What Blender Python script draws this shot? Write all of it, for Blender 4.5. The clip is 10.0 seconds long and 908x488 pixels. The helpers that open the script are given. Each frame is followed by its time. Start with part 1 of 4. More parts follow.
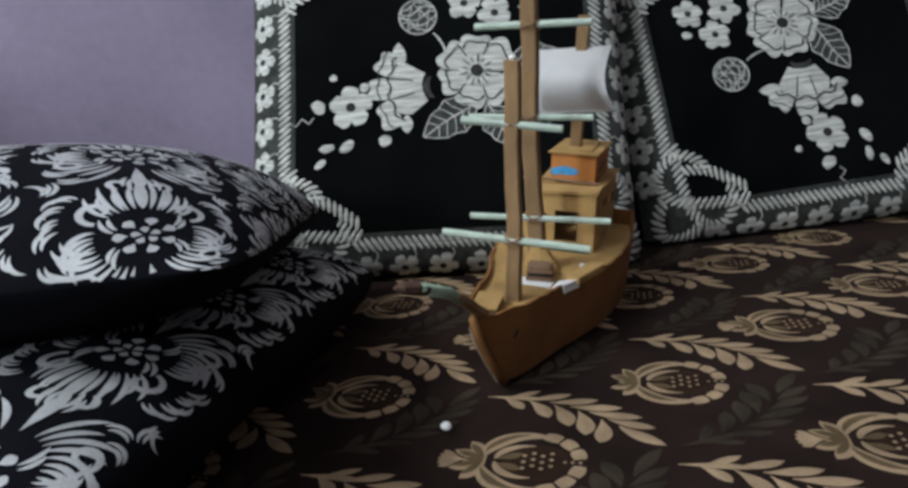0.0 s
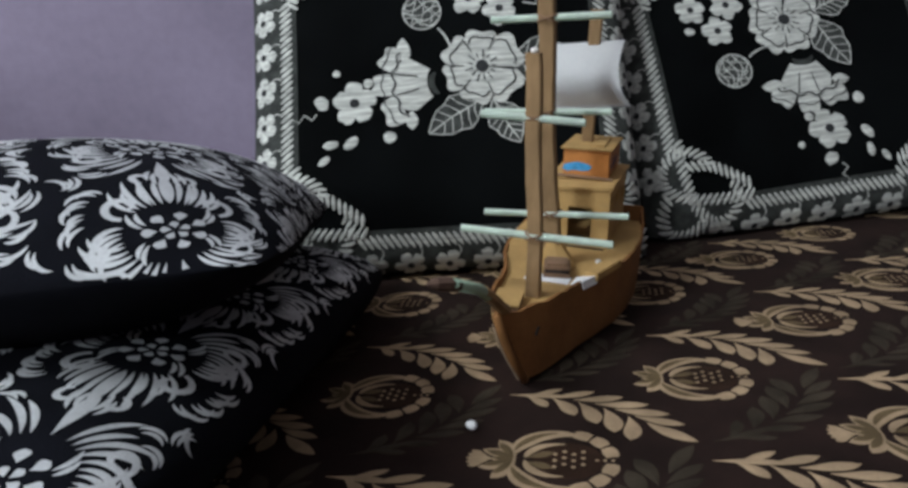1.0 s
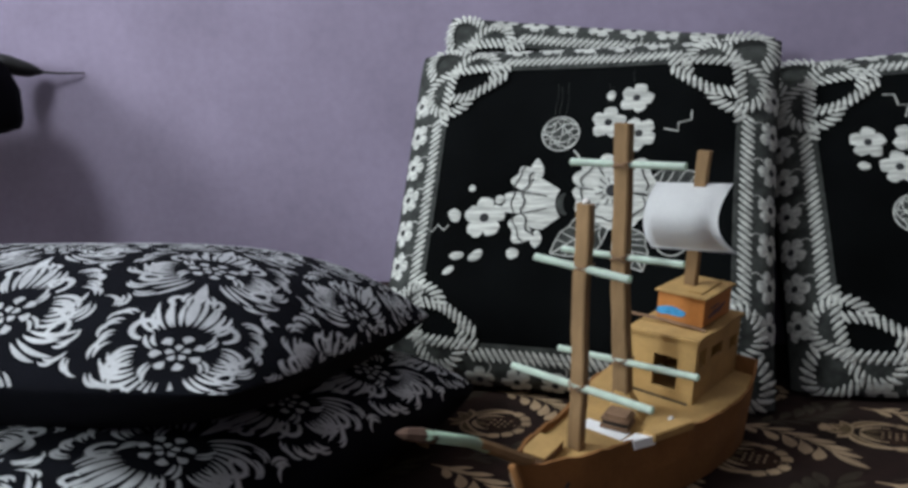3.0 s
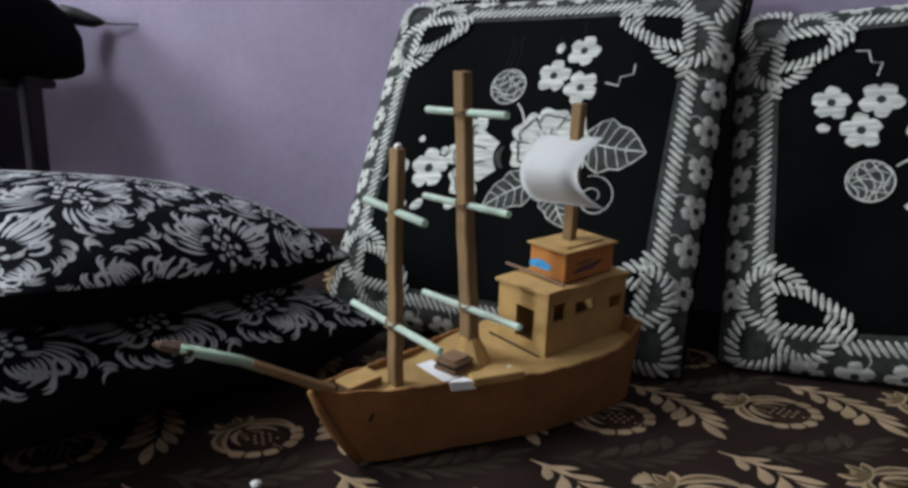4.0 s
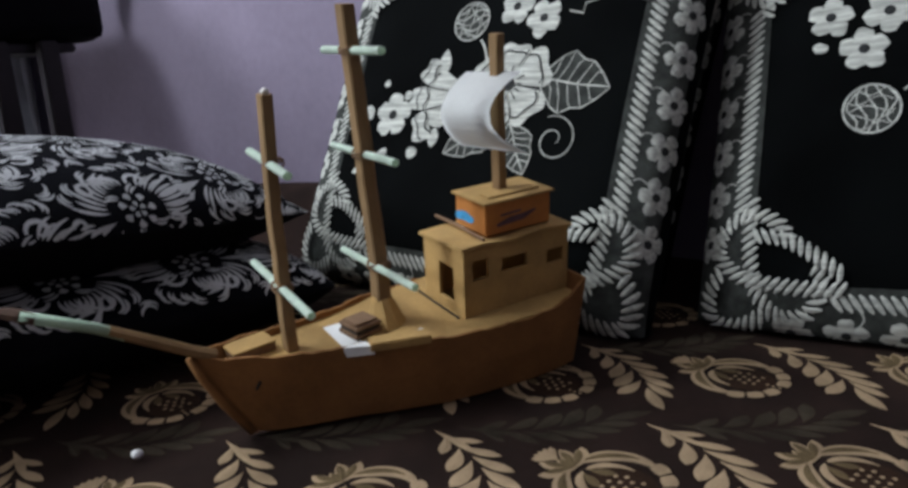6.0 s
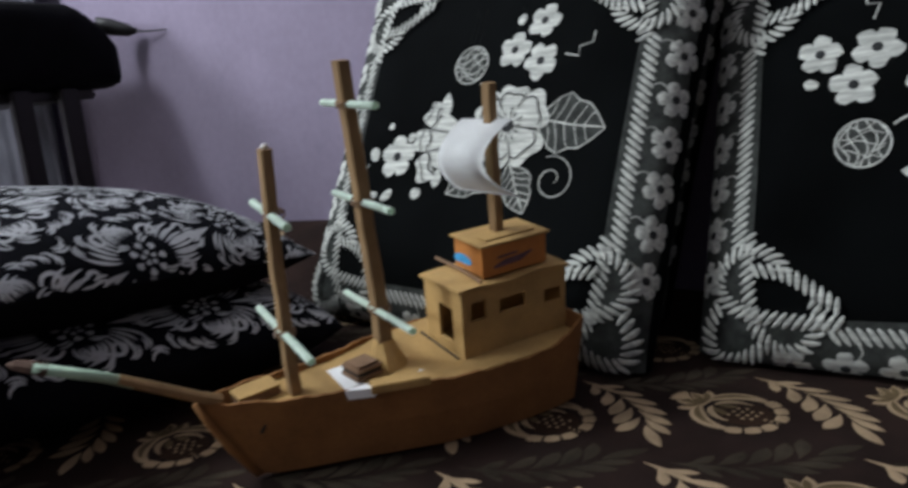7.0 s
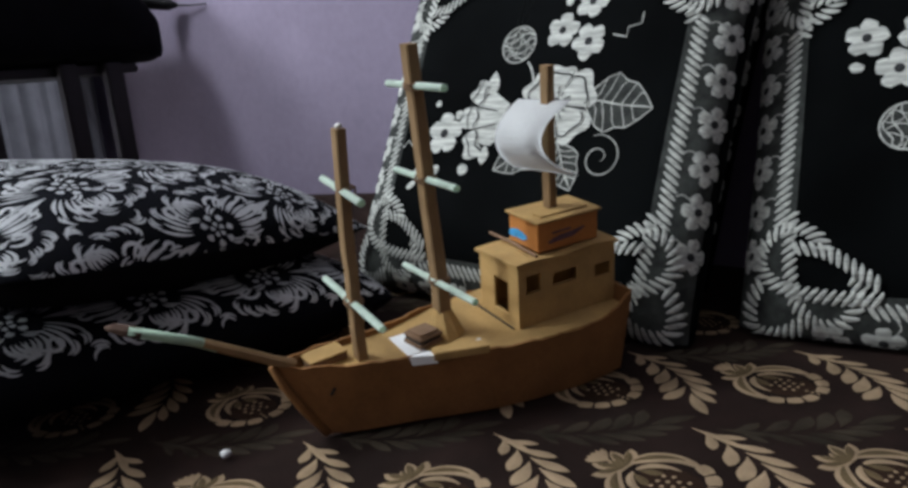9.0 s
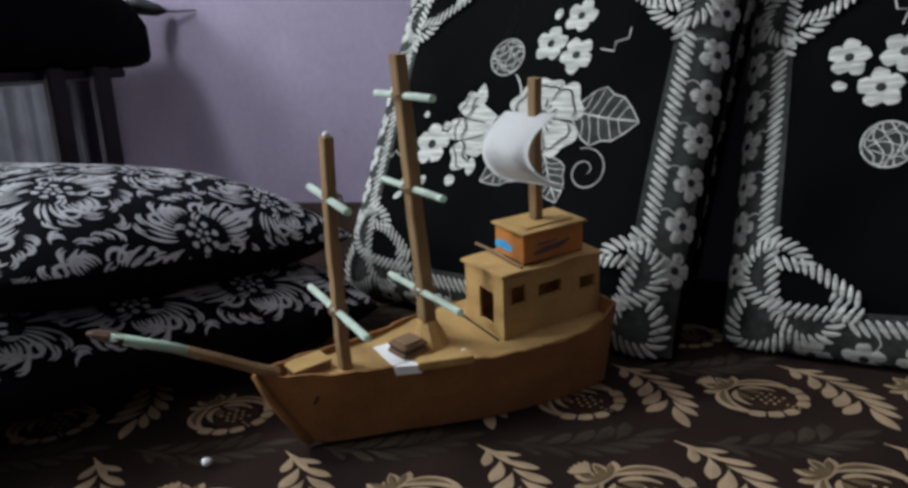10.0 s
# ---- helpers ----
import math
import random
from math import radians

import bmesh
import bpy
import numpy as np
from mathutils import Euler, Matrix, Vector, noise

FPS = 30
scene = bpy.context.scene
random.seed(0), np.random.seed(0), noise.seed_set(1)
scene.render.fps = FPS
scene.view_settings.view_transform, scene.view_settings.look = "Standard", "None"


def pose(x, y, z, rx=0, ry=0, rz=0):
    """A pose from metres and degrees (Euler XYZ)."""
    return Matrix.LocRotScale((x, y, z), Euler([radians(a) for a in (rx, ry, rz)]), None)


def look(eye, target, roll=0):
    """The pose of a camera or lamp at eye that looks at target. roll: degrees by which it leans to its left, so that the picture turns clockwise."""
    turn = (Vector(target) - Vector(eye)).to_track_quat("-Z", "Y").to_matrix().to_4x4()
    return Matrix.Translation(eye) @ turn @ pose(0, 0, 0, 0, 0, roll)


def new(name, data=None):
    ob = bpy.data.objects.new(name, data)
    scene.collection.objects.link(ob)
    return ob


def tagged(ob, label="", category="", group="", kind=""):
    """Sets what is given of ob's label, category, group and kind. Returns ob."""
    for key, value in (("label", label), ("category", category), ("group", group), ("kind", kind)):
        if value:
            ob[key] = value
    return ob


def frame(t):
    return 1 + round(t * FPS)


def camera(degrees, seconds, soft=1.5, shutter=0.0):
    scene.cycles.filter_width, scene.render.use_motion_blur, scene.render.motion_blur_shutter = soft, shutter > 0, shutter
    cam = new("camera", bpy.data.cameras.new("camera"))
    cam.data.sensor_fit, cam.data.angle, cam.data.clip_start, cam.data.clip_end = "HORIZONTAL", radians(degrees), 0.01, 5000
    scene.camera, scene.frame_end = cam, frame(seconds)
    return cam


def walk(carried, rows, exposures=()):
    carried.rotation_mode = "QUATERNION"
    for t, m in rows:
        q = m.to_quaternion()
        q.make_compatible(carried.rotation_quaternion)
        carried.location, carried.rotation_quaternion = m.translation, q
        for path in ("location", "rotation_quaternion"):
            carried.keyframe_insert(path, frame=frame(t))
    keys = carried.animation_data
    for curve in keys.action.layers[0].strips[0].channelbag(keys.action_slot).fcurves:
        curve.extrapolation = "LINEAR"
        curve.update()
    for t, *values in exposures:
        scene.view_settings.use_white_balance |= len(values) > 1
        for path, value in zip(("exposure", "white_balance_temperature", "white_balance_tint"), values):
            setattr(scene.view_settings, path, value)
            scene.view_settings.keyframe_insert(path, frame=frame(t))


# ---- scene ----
cam = camera(62.8, 10.0, soft=3.0, shutter=0.4)
PATH = [
    (0, (0.02, -0.013, 0.27), (0.011, 1.925, -0.224), -5.1),
    (0.5, (0.007, -0.003, 0.273), (0.038, 1.929, -0.244), -5.1),
    (1, (-0.013, -0.003, 0.267), (0.033, 1.934, -0.231), -5.0),
    (1.5, (-0.02, -0.003, 0.281), (0.003, 1.947, -0.165), -5.9),
    (2, (-0.01, -0.013, 0.294), (-0.035, 1.954, -0.068), -6.8),
    (2.2, (-0.007, -0.018, 0.293), (-0.064, 1.954, -0.036), -6.8),
    (3.3, (0.233, 0.034, 0.312), (-0.476, 1.887, 0.052), -0.8),
    (3.5, (0.287, 0.048, 0.309), (-0.433, 1.895, 0.046), -0.7),
    (4, (0.392, 0.087, 0.291), (-0.539, 1.821, -0.065), -0.5),
    (4.5, (0.442, 0.11, 0.286), (-0.632, 1.758, -0.077), -1.3),
    (5, (0.445, 0.169, 0.255), (-0.722, 1.725, -0.207), -2.9),
    (5.5, (0.487, 0.208, 0.267), (-0.672, 1.765, -0.22), -4.0),
    (5.7, (0.49, 0.214, 0.27), (-0.648, 1.781, -0.228), -3.3),
    (6.8, (0.524, 0.233, 0.292), (-0.641, 1.811, -0.102), -5.0),
    (7, (0.522, 0.222, 0.292), (-0.668, 1.778, -0.112), -5.0),
    (7.5, (0.517, 0.16, 0.306), (-0.772, 1.63, -0.116), -4.6),
    (8, (0.516, 0.162, 0.308), (-0.762, 1.641, -0.116), -4.9),
    (8.5, (0.515, 0.167, 0.306), (-0.738, 1.662, -0.137), -4.6),
    (9, (0.512, 0.176, 0.304), (-0.708, 1.689, -0.168), -4.7),
    (9.5, (0.505, 0.187, 0.298), (-0.65, 1.745, -0.191), -3.7),
    (10, (0.513, 0.175, 0.304), (-0.68, 1.717, -0.143), -3.6),
]
walk(cam, [(t, look(eye, target, roll)) for t, eye, target, roll in PATH], [(0, -0.08), (2.2, -0.06), (3.3, 0.07), (10, 0.07)])

# ---- light ----
def room_light():
    world = bpy.data.worlds.new("room_dim")
    world.use_nodes = True
    world.node_tree.nodes["Background"].inputs[0].default_value = (0.55, 0.55, 0.65, 1)
    world.node_tree.nodes["Background"].inputs[1].default_value = 0.03
    scene.world = world
    # Two unseen lamps as soft balls, placed to match where shadows fall.
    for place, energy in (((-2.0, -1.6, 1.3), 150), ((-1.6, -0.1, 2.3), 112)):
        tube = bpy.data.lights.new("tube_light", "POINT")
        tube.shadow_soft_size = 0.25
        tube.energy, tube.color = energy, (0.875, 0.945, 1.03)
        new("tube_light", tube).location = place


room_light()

# ---- materials ----
def material(name, colour, rough=0.8, vary=0.25, scale=30.0, fine=400.0, bump=0.15, metal=0.0, sheen=0.0,
             second=None, stretch=(1, 1, 1), weave=0.0, gloss=0.3, height=0.0006):
    """A surface with stains at one scale, grain at another, and fine relief."""
    m = bpy.data.materials.new(name)
    m.use_nodes = True
    nodes, links = m.node_tree.nodes, m.node_tree.links
    b = nodes["Principled BSDF"]
    where = nodes.new("ShaderNodeTexCoord")
    mapping = nodes.new("ShaderNodeMapping")
    mapping.inputs["Scale"].default_value = stretch
    links.new(where.outputs["Object"], mapping.inputs["Vector"])
    big, small = nodes.new("ShaderNodeTexNoise"), nodes.new("ShaderNodeTexNoise")
    big.inputs["Scale"].default_value, big.inputs["Detail"].default_value = scale, 4
    small.inputs["Scale"].default_value, small.inputs["Detail"].default_value = fine, 3
    for n in (big, small):
        links.new(mapping.outputs[0], n.inputs["Vector"])
    mix = nodes.new("ShaderNodeMix")
    mix.data_type = "RGBA"
    ramp = nodes.new("ShaderNodeMapRange")
    ramp.inputs[1].default_value, ramp.inputs[2].default_value = 0.35, 0.65
    links.new(big.outputs[0], ramp.inputs[0])
    links.new(ramp.outputs[0], mix.inputs[0])
    dark = second or tuple(c * (1 - vary) for c in colour)
    light = colour if second else tuple(min(1, c * (1 + vary)) for c in colour)
    mix.inputs[6].default_value, mix.inputs[7].default_value = (*dark, 1), (*light, 1)
    grain = nodes.new("ShaderNodeMix")
    grain.data_type, grain.blend_type = "RGBA", "MULTIPLY"
    grain.inputs[0].default_value = 0.5
    fmap = nodes.new("ShaderNodeMapRange")
    fmap.inputs[1].default_value, fmap.inputs[2].default_value = 0.3, 0.7
    fmap.inputs[3].default_value, fmap.inputs[4].default_value = 1 - vary, 1 + vary
    links.new(small.outputs[0], fmap.inputs[0])
    links.new(mix.outputs[2], grain.inputs[6])
    links.new(fmap.outputs[0], grain.inputs[7])
    links.new(grain.outputs[2], b.inputs["Base Color"])
    b.inputs["Roughness"].default_value, b.inputs["Metallic"].default_value = rough, metal
    b.inputs["Specular IOR Level"].default_value = gloss
    if sheen:
        b.inputs["Sheen Weight"].default_value, b.inputs["Sheen Roughness"].default_value = sheen, 0.4
    bumped = nodes.new("ShaderNodeBump")
    bumped.inputs["Strength"].default_value, bumped.inputs["Distance"].default_value = bump, height
    source = small.outputs[0]
    if weave:
        wave = nodes.new("ShaderNodeTexWave")
        wave.inputs["Scale"].default_value, wave.inputs["Distortion"].default_value = weave, 1.5
        links.new(mapping.outputs[0], wave.inputs["Vector"])
        add = nodes.new("ShaderNodeMath")
        links.new(wave.outputs[1], add.inputs[0])
        links.new(source, add.inputs[1])
        source = add.outputs[0]
    links.new(source, bumped.inputs["Height"])
    links.new(bumped.outputs[0], b.inputs["Normal"])
    return m


WALL = material("lavender_wall_paint", (0.262, 0.225, 0.304), 0.75, 0.10, 5.0, 60.0, 0.25, height=0.002)
# PALE, CEIL and FLOOR coat unseen surfaces, kept light to bounce more fill.
PALE = material("pale_lilac_bounce_wall", (0.52, 0.48, 0.54), 0.8, 0.06, 4.0, 60.0, 0.2)
CEIL = material("ceiling_paint", (0.75, 0.74, 0.72), 0.8, 0.05, 3.0, 60.0)
FLOOR = material("pale_bounce_floor", (0.42, 0.38, 0.34), 0.4, 0.15, 4.0, 60.0)
COVER = material("brown_woven_cover", (0.0205, 0.0112, 0.0085), 0.95, 0.3, 14.0, 700.0, 0.5, weave=300, gloss=0.15)
CREAM = material("cream_woven_thread", (0.41, 0.298, 0.180), 0.9, 0.22, 25.0, 600.0, 0.6, weave=420, gloss=0.15)
TAN = material("tan_woven_thread", (0.14, 0.10, 0.05), 0.9, 0.25, 25.0, 600.0, 0.6, weave=420, gloss=0.15)
OLIVE = material("olive_woven_thread", (0.044, 0.035, 0.023), 0.95, 0.35, 25.0, 600.0, 0.6, weave=420, gloss=0.15)
RUST = material("rust_woven_thread", (0.032, 0.016, 0.009), 0.95, 0.3, 25.0, 600.0, 0.6, weave=420, gloss=0.15)
VELVET = material("black_velvet", (0.0024, 0.0030, 0.0031), 0.95, 0.4, 9.0, 900.0, 0.4, gloss=0.06)
BAND = material("grey_green_jacquard", (0.058, 0.064, 0.058), 0.9, 0.35, 60.0, 900.0, 0.7, weave=500, gloss=0.15)
THREAD = material("ivory_satin_thread", (0.51, 0.53, 0.48), 0.7, 0.30, 240.0, 900.0, 0.5, gloss=0.3, stretch=(0.10, 1, 1))
SEAM = material("charcoal_stitching", (0.03, 0.032, 0.032), 0.9, 0.2, 50.0, 700.0)
DUSK = material("navy_black_cotton", (0.0055, 0.006, 0.0085), 0.95, 0.35, 12.0, 900.0, 0.4, weave=500, gloss=0.06)
PRINT = material("silver_white_print", (0.50, 0.525, 0.525), 0.5, 0.2, 30.0, 600.0, 0.4, weave=420, gloss=0.55)
CARD = material("brown_cardboard", (0.49, 0.315, 0.118), 0.8, 0.10, 30.0, 260.0, 0.35, gloss=0.25)
MASTCARD = material("weathered_cardboard", (0.29, 0.187, 0.092), 0.85, 0.16, 40.0, 220.0, 0.5, stretch=(1, 1, 0.35), gloss=0.2)
HULL = material("reddish_brown_cardboard", (0.27, 0.126, 0.042), 0.8, 0.14, 22.0, 240.0, 0.4, gloss=0.25)
KRAFT = material("dark_kraft_cardboard", (0.24, 0.15, 0.09), 0.85, 0.2, 30.0, 260.0, 0.4, gloss=0.2)
ORANGE = material("orange_carton", (0.52, 0.205, 0.048), 0.6, 0.12, 25.0, 300.0, 0.3, gloss=0.4)
STRAW = material("mint_paper_straw", (0.80, 0.92, 0.81), 0.6, 0.08, 60.0, 400.0, 0.3)
MINT = material("dull_mint_straw", (0.36, 0.50, 0.37), 0.6, 0.12, 60.0, 400.0, 0.3)
TIP = material("dark_brown_cardboard", (0.10, 0.062, 0.045), 0.85, 0.25, 60.0, 300.0, 0.5, gloss=0.2)
FIBRE = material("torn_card_fibre", (0.42, 0.32, 0.215), 0.9, 0.2, 90.0, 500.0, 0.6, gloss=0.15)
PAPER = material("white_paper", (0.90, 0.92, 0.90), 0.7, 0.04, 15.0, 300.0, 0.2)
BLUE = material("blue_label_print", (0.06, 0.33, 0.62), 0.5, 0.2, 120.0, 500.0, 0.1)
VIOLET = material("faded_violet_print", (0.16, 0.09, 0.11), 0.6, 0.2, 80.0, 400.0, 0.1)
COAL = material("black_card", (0.035, 0.03, 0.026), 0.6, 0.3, 60.0, 400.0, 0.2)
GLUE = material("dried_glue", (0.75, 0.74, 0.68), 0.25, 0.05, 60.0, 300.0, 0.1, gloss=0.5)
CHAIRWOOD = material("dark_stained_wood", (0.016, 0.013, 0.014), 0.5, 0.3, 12.0, 120.0, 0.2, stretch=(1, 1, 0.2))
CLOTH = material("black_wool_cloth", (0.0035, 0.0035, 0.0045), 0.95, 0.3, 20.0, 500.0, 0.6, gloss=0.1)
DRAPE = material("blue_grey_curtain_cloth", (0.16, 0.16, 0.185), 0.9, 0.12, 14.0, 500.0, 0.4, weave=400, gloss=0.15)
WIRE = material("black_wire", (0.02, 0.02, 0.02), 0.5, 0.1)


# ---- building helpers ----
def part(name, bm, mat, parent=None, label="", smooth=False):
    """Links a bmesh as one mesh object under a thing or a part."""
    bmesh.ops.recalc_face_normals(bm, faces=bm.faces)
    me = bpy.data.meshes.new(name)
    bm.to_mesh(me)
    bm.free()
    for one in mat if isinstance(mat, tuple) else (mat,):
        me.materials.append(one)
    if smooth:
        me.shade_smooth()
    ob = new(name, me)
    if parent:
        ob.parent = parent
    if label:
        tagged(ob, label)
    return ob


def thing(name, label, category, m=None, group="", kind=""):
    ob = new(name)
    ob.empty_display_size = 0.02
    if m:
        ob.matrix_world = m
    return tagged(ob, label, category, group, kind)


def add_box(bm, x0, x1, y0, y1, z0, z1, bevel=0.0, m=None):
    made = bmesh.ops.create_cube(bm, size=1.0)["verts"]
    for v in made:
        v.co = Vector((x0 + (v.co.x + 0.5) * (x1 - x0), y0 + (v.co.y + 0.5) * (y1 - y0), z0 + (v.co.z + 0.5) * (z1 - z0)))
    if bevel:
        edges = list({e for v in made for e in v.link_edges})
        made = bmesh.ops.bevel(bm, geom=edges, offset=bevel, segments=2, affect="EDGES")["verts"]
    if m:
        for v in {v for v in made}:
            v.co = m @ v.co
    return made


def tube(bm, points, radii, sides=10, squash=1.0, cap=True):
    """A round bar along points, with a radius at each."""
    rings = []
    for i, p in enumerate(points):
        a, c = points[max(i - 1, 0)], points[min(i + 1, len(points) - 1)]
        way = (Vector(c) - Vector(a)).normalized()
        side = way.cross(Vector((0, 0, 1)) if abs(way.z) < 0.9 else Vector((1, 0, 0))).normalized()
        up = side.cross(way)
        rings.append([bm.verts.new(Vector(p) + radii[i] * (math.cos(k * math.tau / sides) * side + squash * math.sin(k * math.tau / sides) * up)) for k in range(sides)])
    for r, s in zip(rings, rings[1:]):
        for k in range(sides):
            bm.faces.new((r[k], r[(k + 1) % sides], s[(k + 1) % sides], s[k]))
    if cap:
        bm.faces.new(rings[0])
        bm.faces.new(rings[-1])


def ribbon(bm, pts, widths, lay, off=0.0006, rise=0.0004):
    """A flat strip along pts in a surface, with a width at each, slightly domed; lay(u, v, lift) gives the place."""
    rows = []
    for i, (u, v) in enumerate(pts):
        (a, b), (c, d) = pts[max(i - 1, 0)], pts[min(i + 1, len(pts) - 1)]
        n = math.hypot(c - a, d - b) or 1.0
        nu, nv, w = -(d - b) / n, (c - a) / n, max(widths[i], 0.00015) / 2
        rows.append([bm.verts.new(lay(u + nu * w * k, v + nv * w * k, off + rise * (1 - abs(k)))) for k in (-1, 0, 1)])
    for r, s in zip(rows, rows[1:]):
        for k in (0, 1):
            bm.faces.new((r[k], r[k + 1], s[k + 1], s[k]))


def blob(bm, cu, cv, radius, lay, n=12, off=0.0006, rise=0.0006, stretch=1.0, turn=0.0, rough=0.0):
    mid, ring, half = bm.verts.new(lay(cu, cv, off + rise)), [], []
    for k in range(n):
        a = k * math.tau / n
        r = radius * (1 + rough * math.sin(3 * a + cu * 900) + rough * math.sin(5 * a + cv * 700))
        x, y = r * math.cos(a) * stretch, r * math.sin(a)
        x, y = x * math.cos(turn) - y * math.sin(turn), x * math.sin(turn) + y * math.cos(turn)
        ring.append(bm.verts.new(lay(cu + x, cv + y, off)))
        half.append(bm.verts.new(lay(cu + x * 0.6, cv + y * 0.6, off + 0.7 * rise)))
    for k in range(n):
        j = (k + 1) % n
        bm.faces.new((mid, half[k], half[j]))
        bm.faces.new((half[k], ring[k], ring[j], half[j]))


def turned(lay, cu, cv, degrees, scale=1.0, flip=1):
    """The surface with its own axes at (cu, cv), turned and scaled."""
    c, s = math.cos(radians(degrees)) * scale, math.sin(radians(degrees)) * scale
    return lambda u, v, lift: lay(cu + c * u - s * v * flip, cv + s * u + c * v * flip, lift)


def tear(bm, p, angle, length, width, lay, bend=0.0, n=6, peak=0.6, off=0.0006, rise=0.0005):
    """A petal or leaflet from p, angle in degrees, widest at peak."""
    pts, widths, a = [], [], radians(angle)
    x, y = p
    for i in range(n + 1):
        s = i / n
        pts.append((x, y))
        e = s ** (math.log(0.5) / math.log(peak))
        widths.append(width * max(math.sin(math.pi * e), 0.0) ** 0.75)
        a2 = a + radians(bend) * (s + 0.5 / n)
        x, y = x + length / n * math.cos(a2), y + length / n * math.sin(a2)
    ribbon(bm, pts, widths, lay, off, rise)


def curl(bm, p, angle, radius, turns, width, lay, sense=1, n=16, off=0.0006, grow=0.2):
    """A spiral scroll that begins at p and winds inwards."""
    pts, widths, a, (x, y) = [], [], radians(angle), p
    for i in range(n + 1):
        s = i / n
        pts.append((x, y))
        widths.append(width * (0.35 + 0.65 * math.sin(math.pi * min(1, 0.15 + s * 0.85))))
        r = radius * (1 - (1 - grow) * s)
        step = turns * math.tau / n
        x, y = x + r * step * math.cos(a), y + r * step * math.sin(a)
        a += sense * step
    ribbon(bm, pts, widths, lay, off, 0.0003)

# ---- setting ----
WALL_Y, FLOOR_Z, CEIL_Z = 1.20, -0.45, 2.6


def slab(name, x0, x1, y0, y1, z0, z1, mat, label, category):
    bm = bmesh.new()
    add_box(bm, x0, x1, y0, y1, z0, z1)
    return tagged(part(name, bm, mat), label, category, kind="structure")


slab("wall_north", -3.4, 5.4, WALL_Y, WALL_Y + 0.15, FLOOR_Z, CEIL_Z, WALL, "lavender painted plaster wall behind the bed", "wall")
# Unseen walls, floor and ceiling, added to close the room and bounce light.
slab("wall_south", -3.4, 5.4, -5.65, -5.5, FLOOR_Z, CEIL_Z, WALL, "unseen lavender wall added to close the room", "wall")
slab("wall_west", -3.55, -3.4, -5.65, WALL_Y + 0.15, FLOOR_Z, CEIL_Z, PALE, "unseen wall added to the room, pale lilac to bounce light", "wall")
slab("wall_east", 5.4, 5.55, -5.65, WALL_Y + 0.15, FLOOR_Z, CEIL_Z, WALL, "unseen lavender wall added to close the room", "wall")
slab("floor", -3.55, 5.55, -5.65, WALL_Y + 0.15, FLOOR_Z - 0.1, FLOOR_Z, FLOOR, "unseen floor added to the room, pale to bounce light", "floor")
slab("ceiling", -3.55, 5.55, -5.65, WALL_Y + 0.15, CEIL_Z, CEIL_Z + 0.1, CEIL, "unseen ceiling added to the room, white to bounce light", "ceiling")

# ---- bed ----
BED = (-1.0, 1.5, -1.2, 1.185)


def ease(t):
    t = min(max(t, 0.0), 1.0)
    return t * t * (3 - 2 * t)


def swell(x, y):
    """The soft unevenness of the mattress; the cover is pushed up in a roll along the wall behind the pillows."""
    roll = (0.070 + 0.05 * (x + 0.55)) * ease((y - 1.00) / 0.16) * ease((-0.16 - x) / 0.18)
    return 0.0018 * math.sin(9 * x + 2.0 * y) * math.sin(7 * y - 1.5 * x + 1.0) + max(roll, 0.0)


def on_bed(x, y, lift=0.0):
    return Vector((x, y, swell(x, y) + lift))


def headboard(base):
    """A dark slatted headboard; its deep shelf is unseen, added to carry the blanket."""
    x = -1.050
    bm = bmesh.new()
    add_box(bm, -1.54, -1.062, -1.16, 1.08, 0.790, 0.808, 0.004)
    board_part = part("headboard", bm, CHAIRWOOD, base, "dark slatted headboard with an added, unseen deep shelf")
    for y in (1.011, 0.916, 0.750, 0.672, 0.52, 0.38, 0.24, 0.10, -0.04, -0.18, -0.32, -0.46, -0.60, -0.74, -0.88, -1.02, -1.12):
        bm = bmesh.new()
        add_box(bm, x - 0.011, x + 0.015, y - 0.0185, y + 0.0185, 0.0, 0.812, 0.003)
        part("slat", bm, CHAIRWOOD, board_part)


def blanket():
    """A thick black blanket folded along the headboard's shelf, soft at its ends; its unseen depth is set to shade the
    wall.
    """
    bm = bmesh.new()
    rings = []
    for k in range(97):
        s = k / 96
        y = -1.20 + 2.332 * s
        end = min(1.0, min(s, 1 - s) * 26)
        top = 1.000 + 0.012 * math.sin(y * 5) - 0.075 * (1 - end ** 0.6)
        low, half = 0.8085 + 0.003 * (1 - end), 0.230 + 0.030 * end
        mid, tall = (top + low) / 2, (top - low) / 2
        ring = []
        for i in range(28):
            a = i * math.tau / 28
            c, d = math.cos(a), math.sin(a)
            fold = 0.006 * noise.noise(Vector((c * 3, y * 7, d * 3)))
            ring.append(bm.verts.new((-1.270 + (half + fold) * math.copysign(abs(c) ** 0.25, c), y, max(low, mid + (tall + fold) * math.copysign(abs(d) ** 0.45, d)))))
        rings.append(ring)
    for a, b in zip(rings, rings[1:]):
        for i in range(28):
            bm.faces.new((a[i], a[(i + 1) % 28], b[(i + 1) % 28], b[i]))
    bm.faces.new(rings[0])
    bm.faces.new(rings[-1])
    ob = tagged(part("blanket", bm, CLOTH, smooth=True), "thick black folded blanket lying on the headboard shelf", "blanket")
    ob.matrix_world = pose(0, 0, FLOOR_Z)


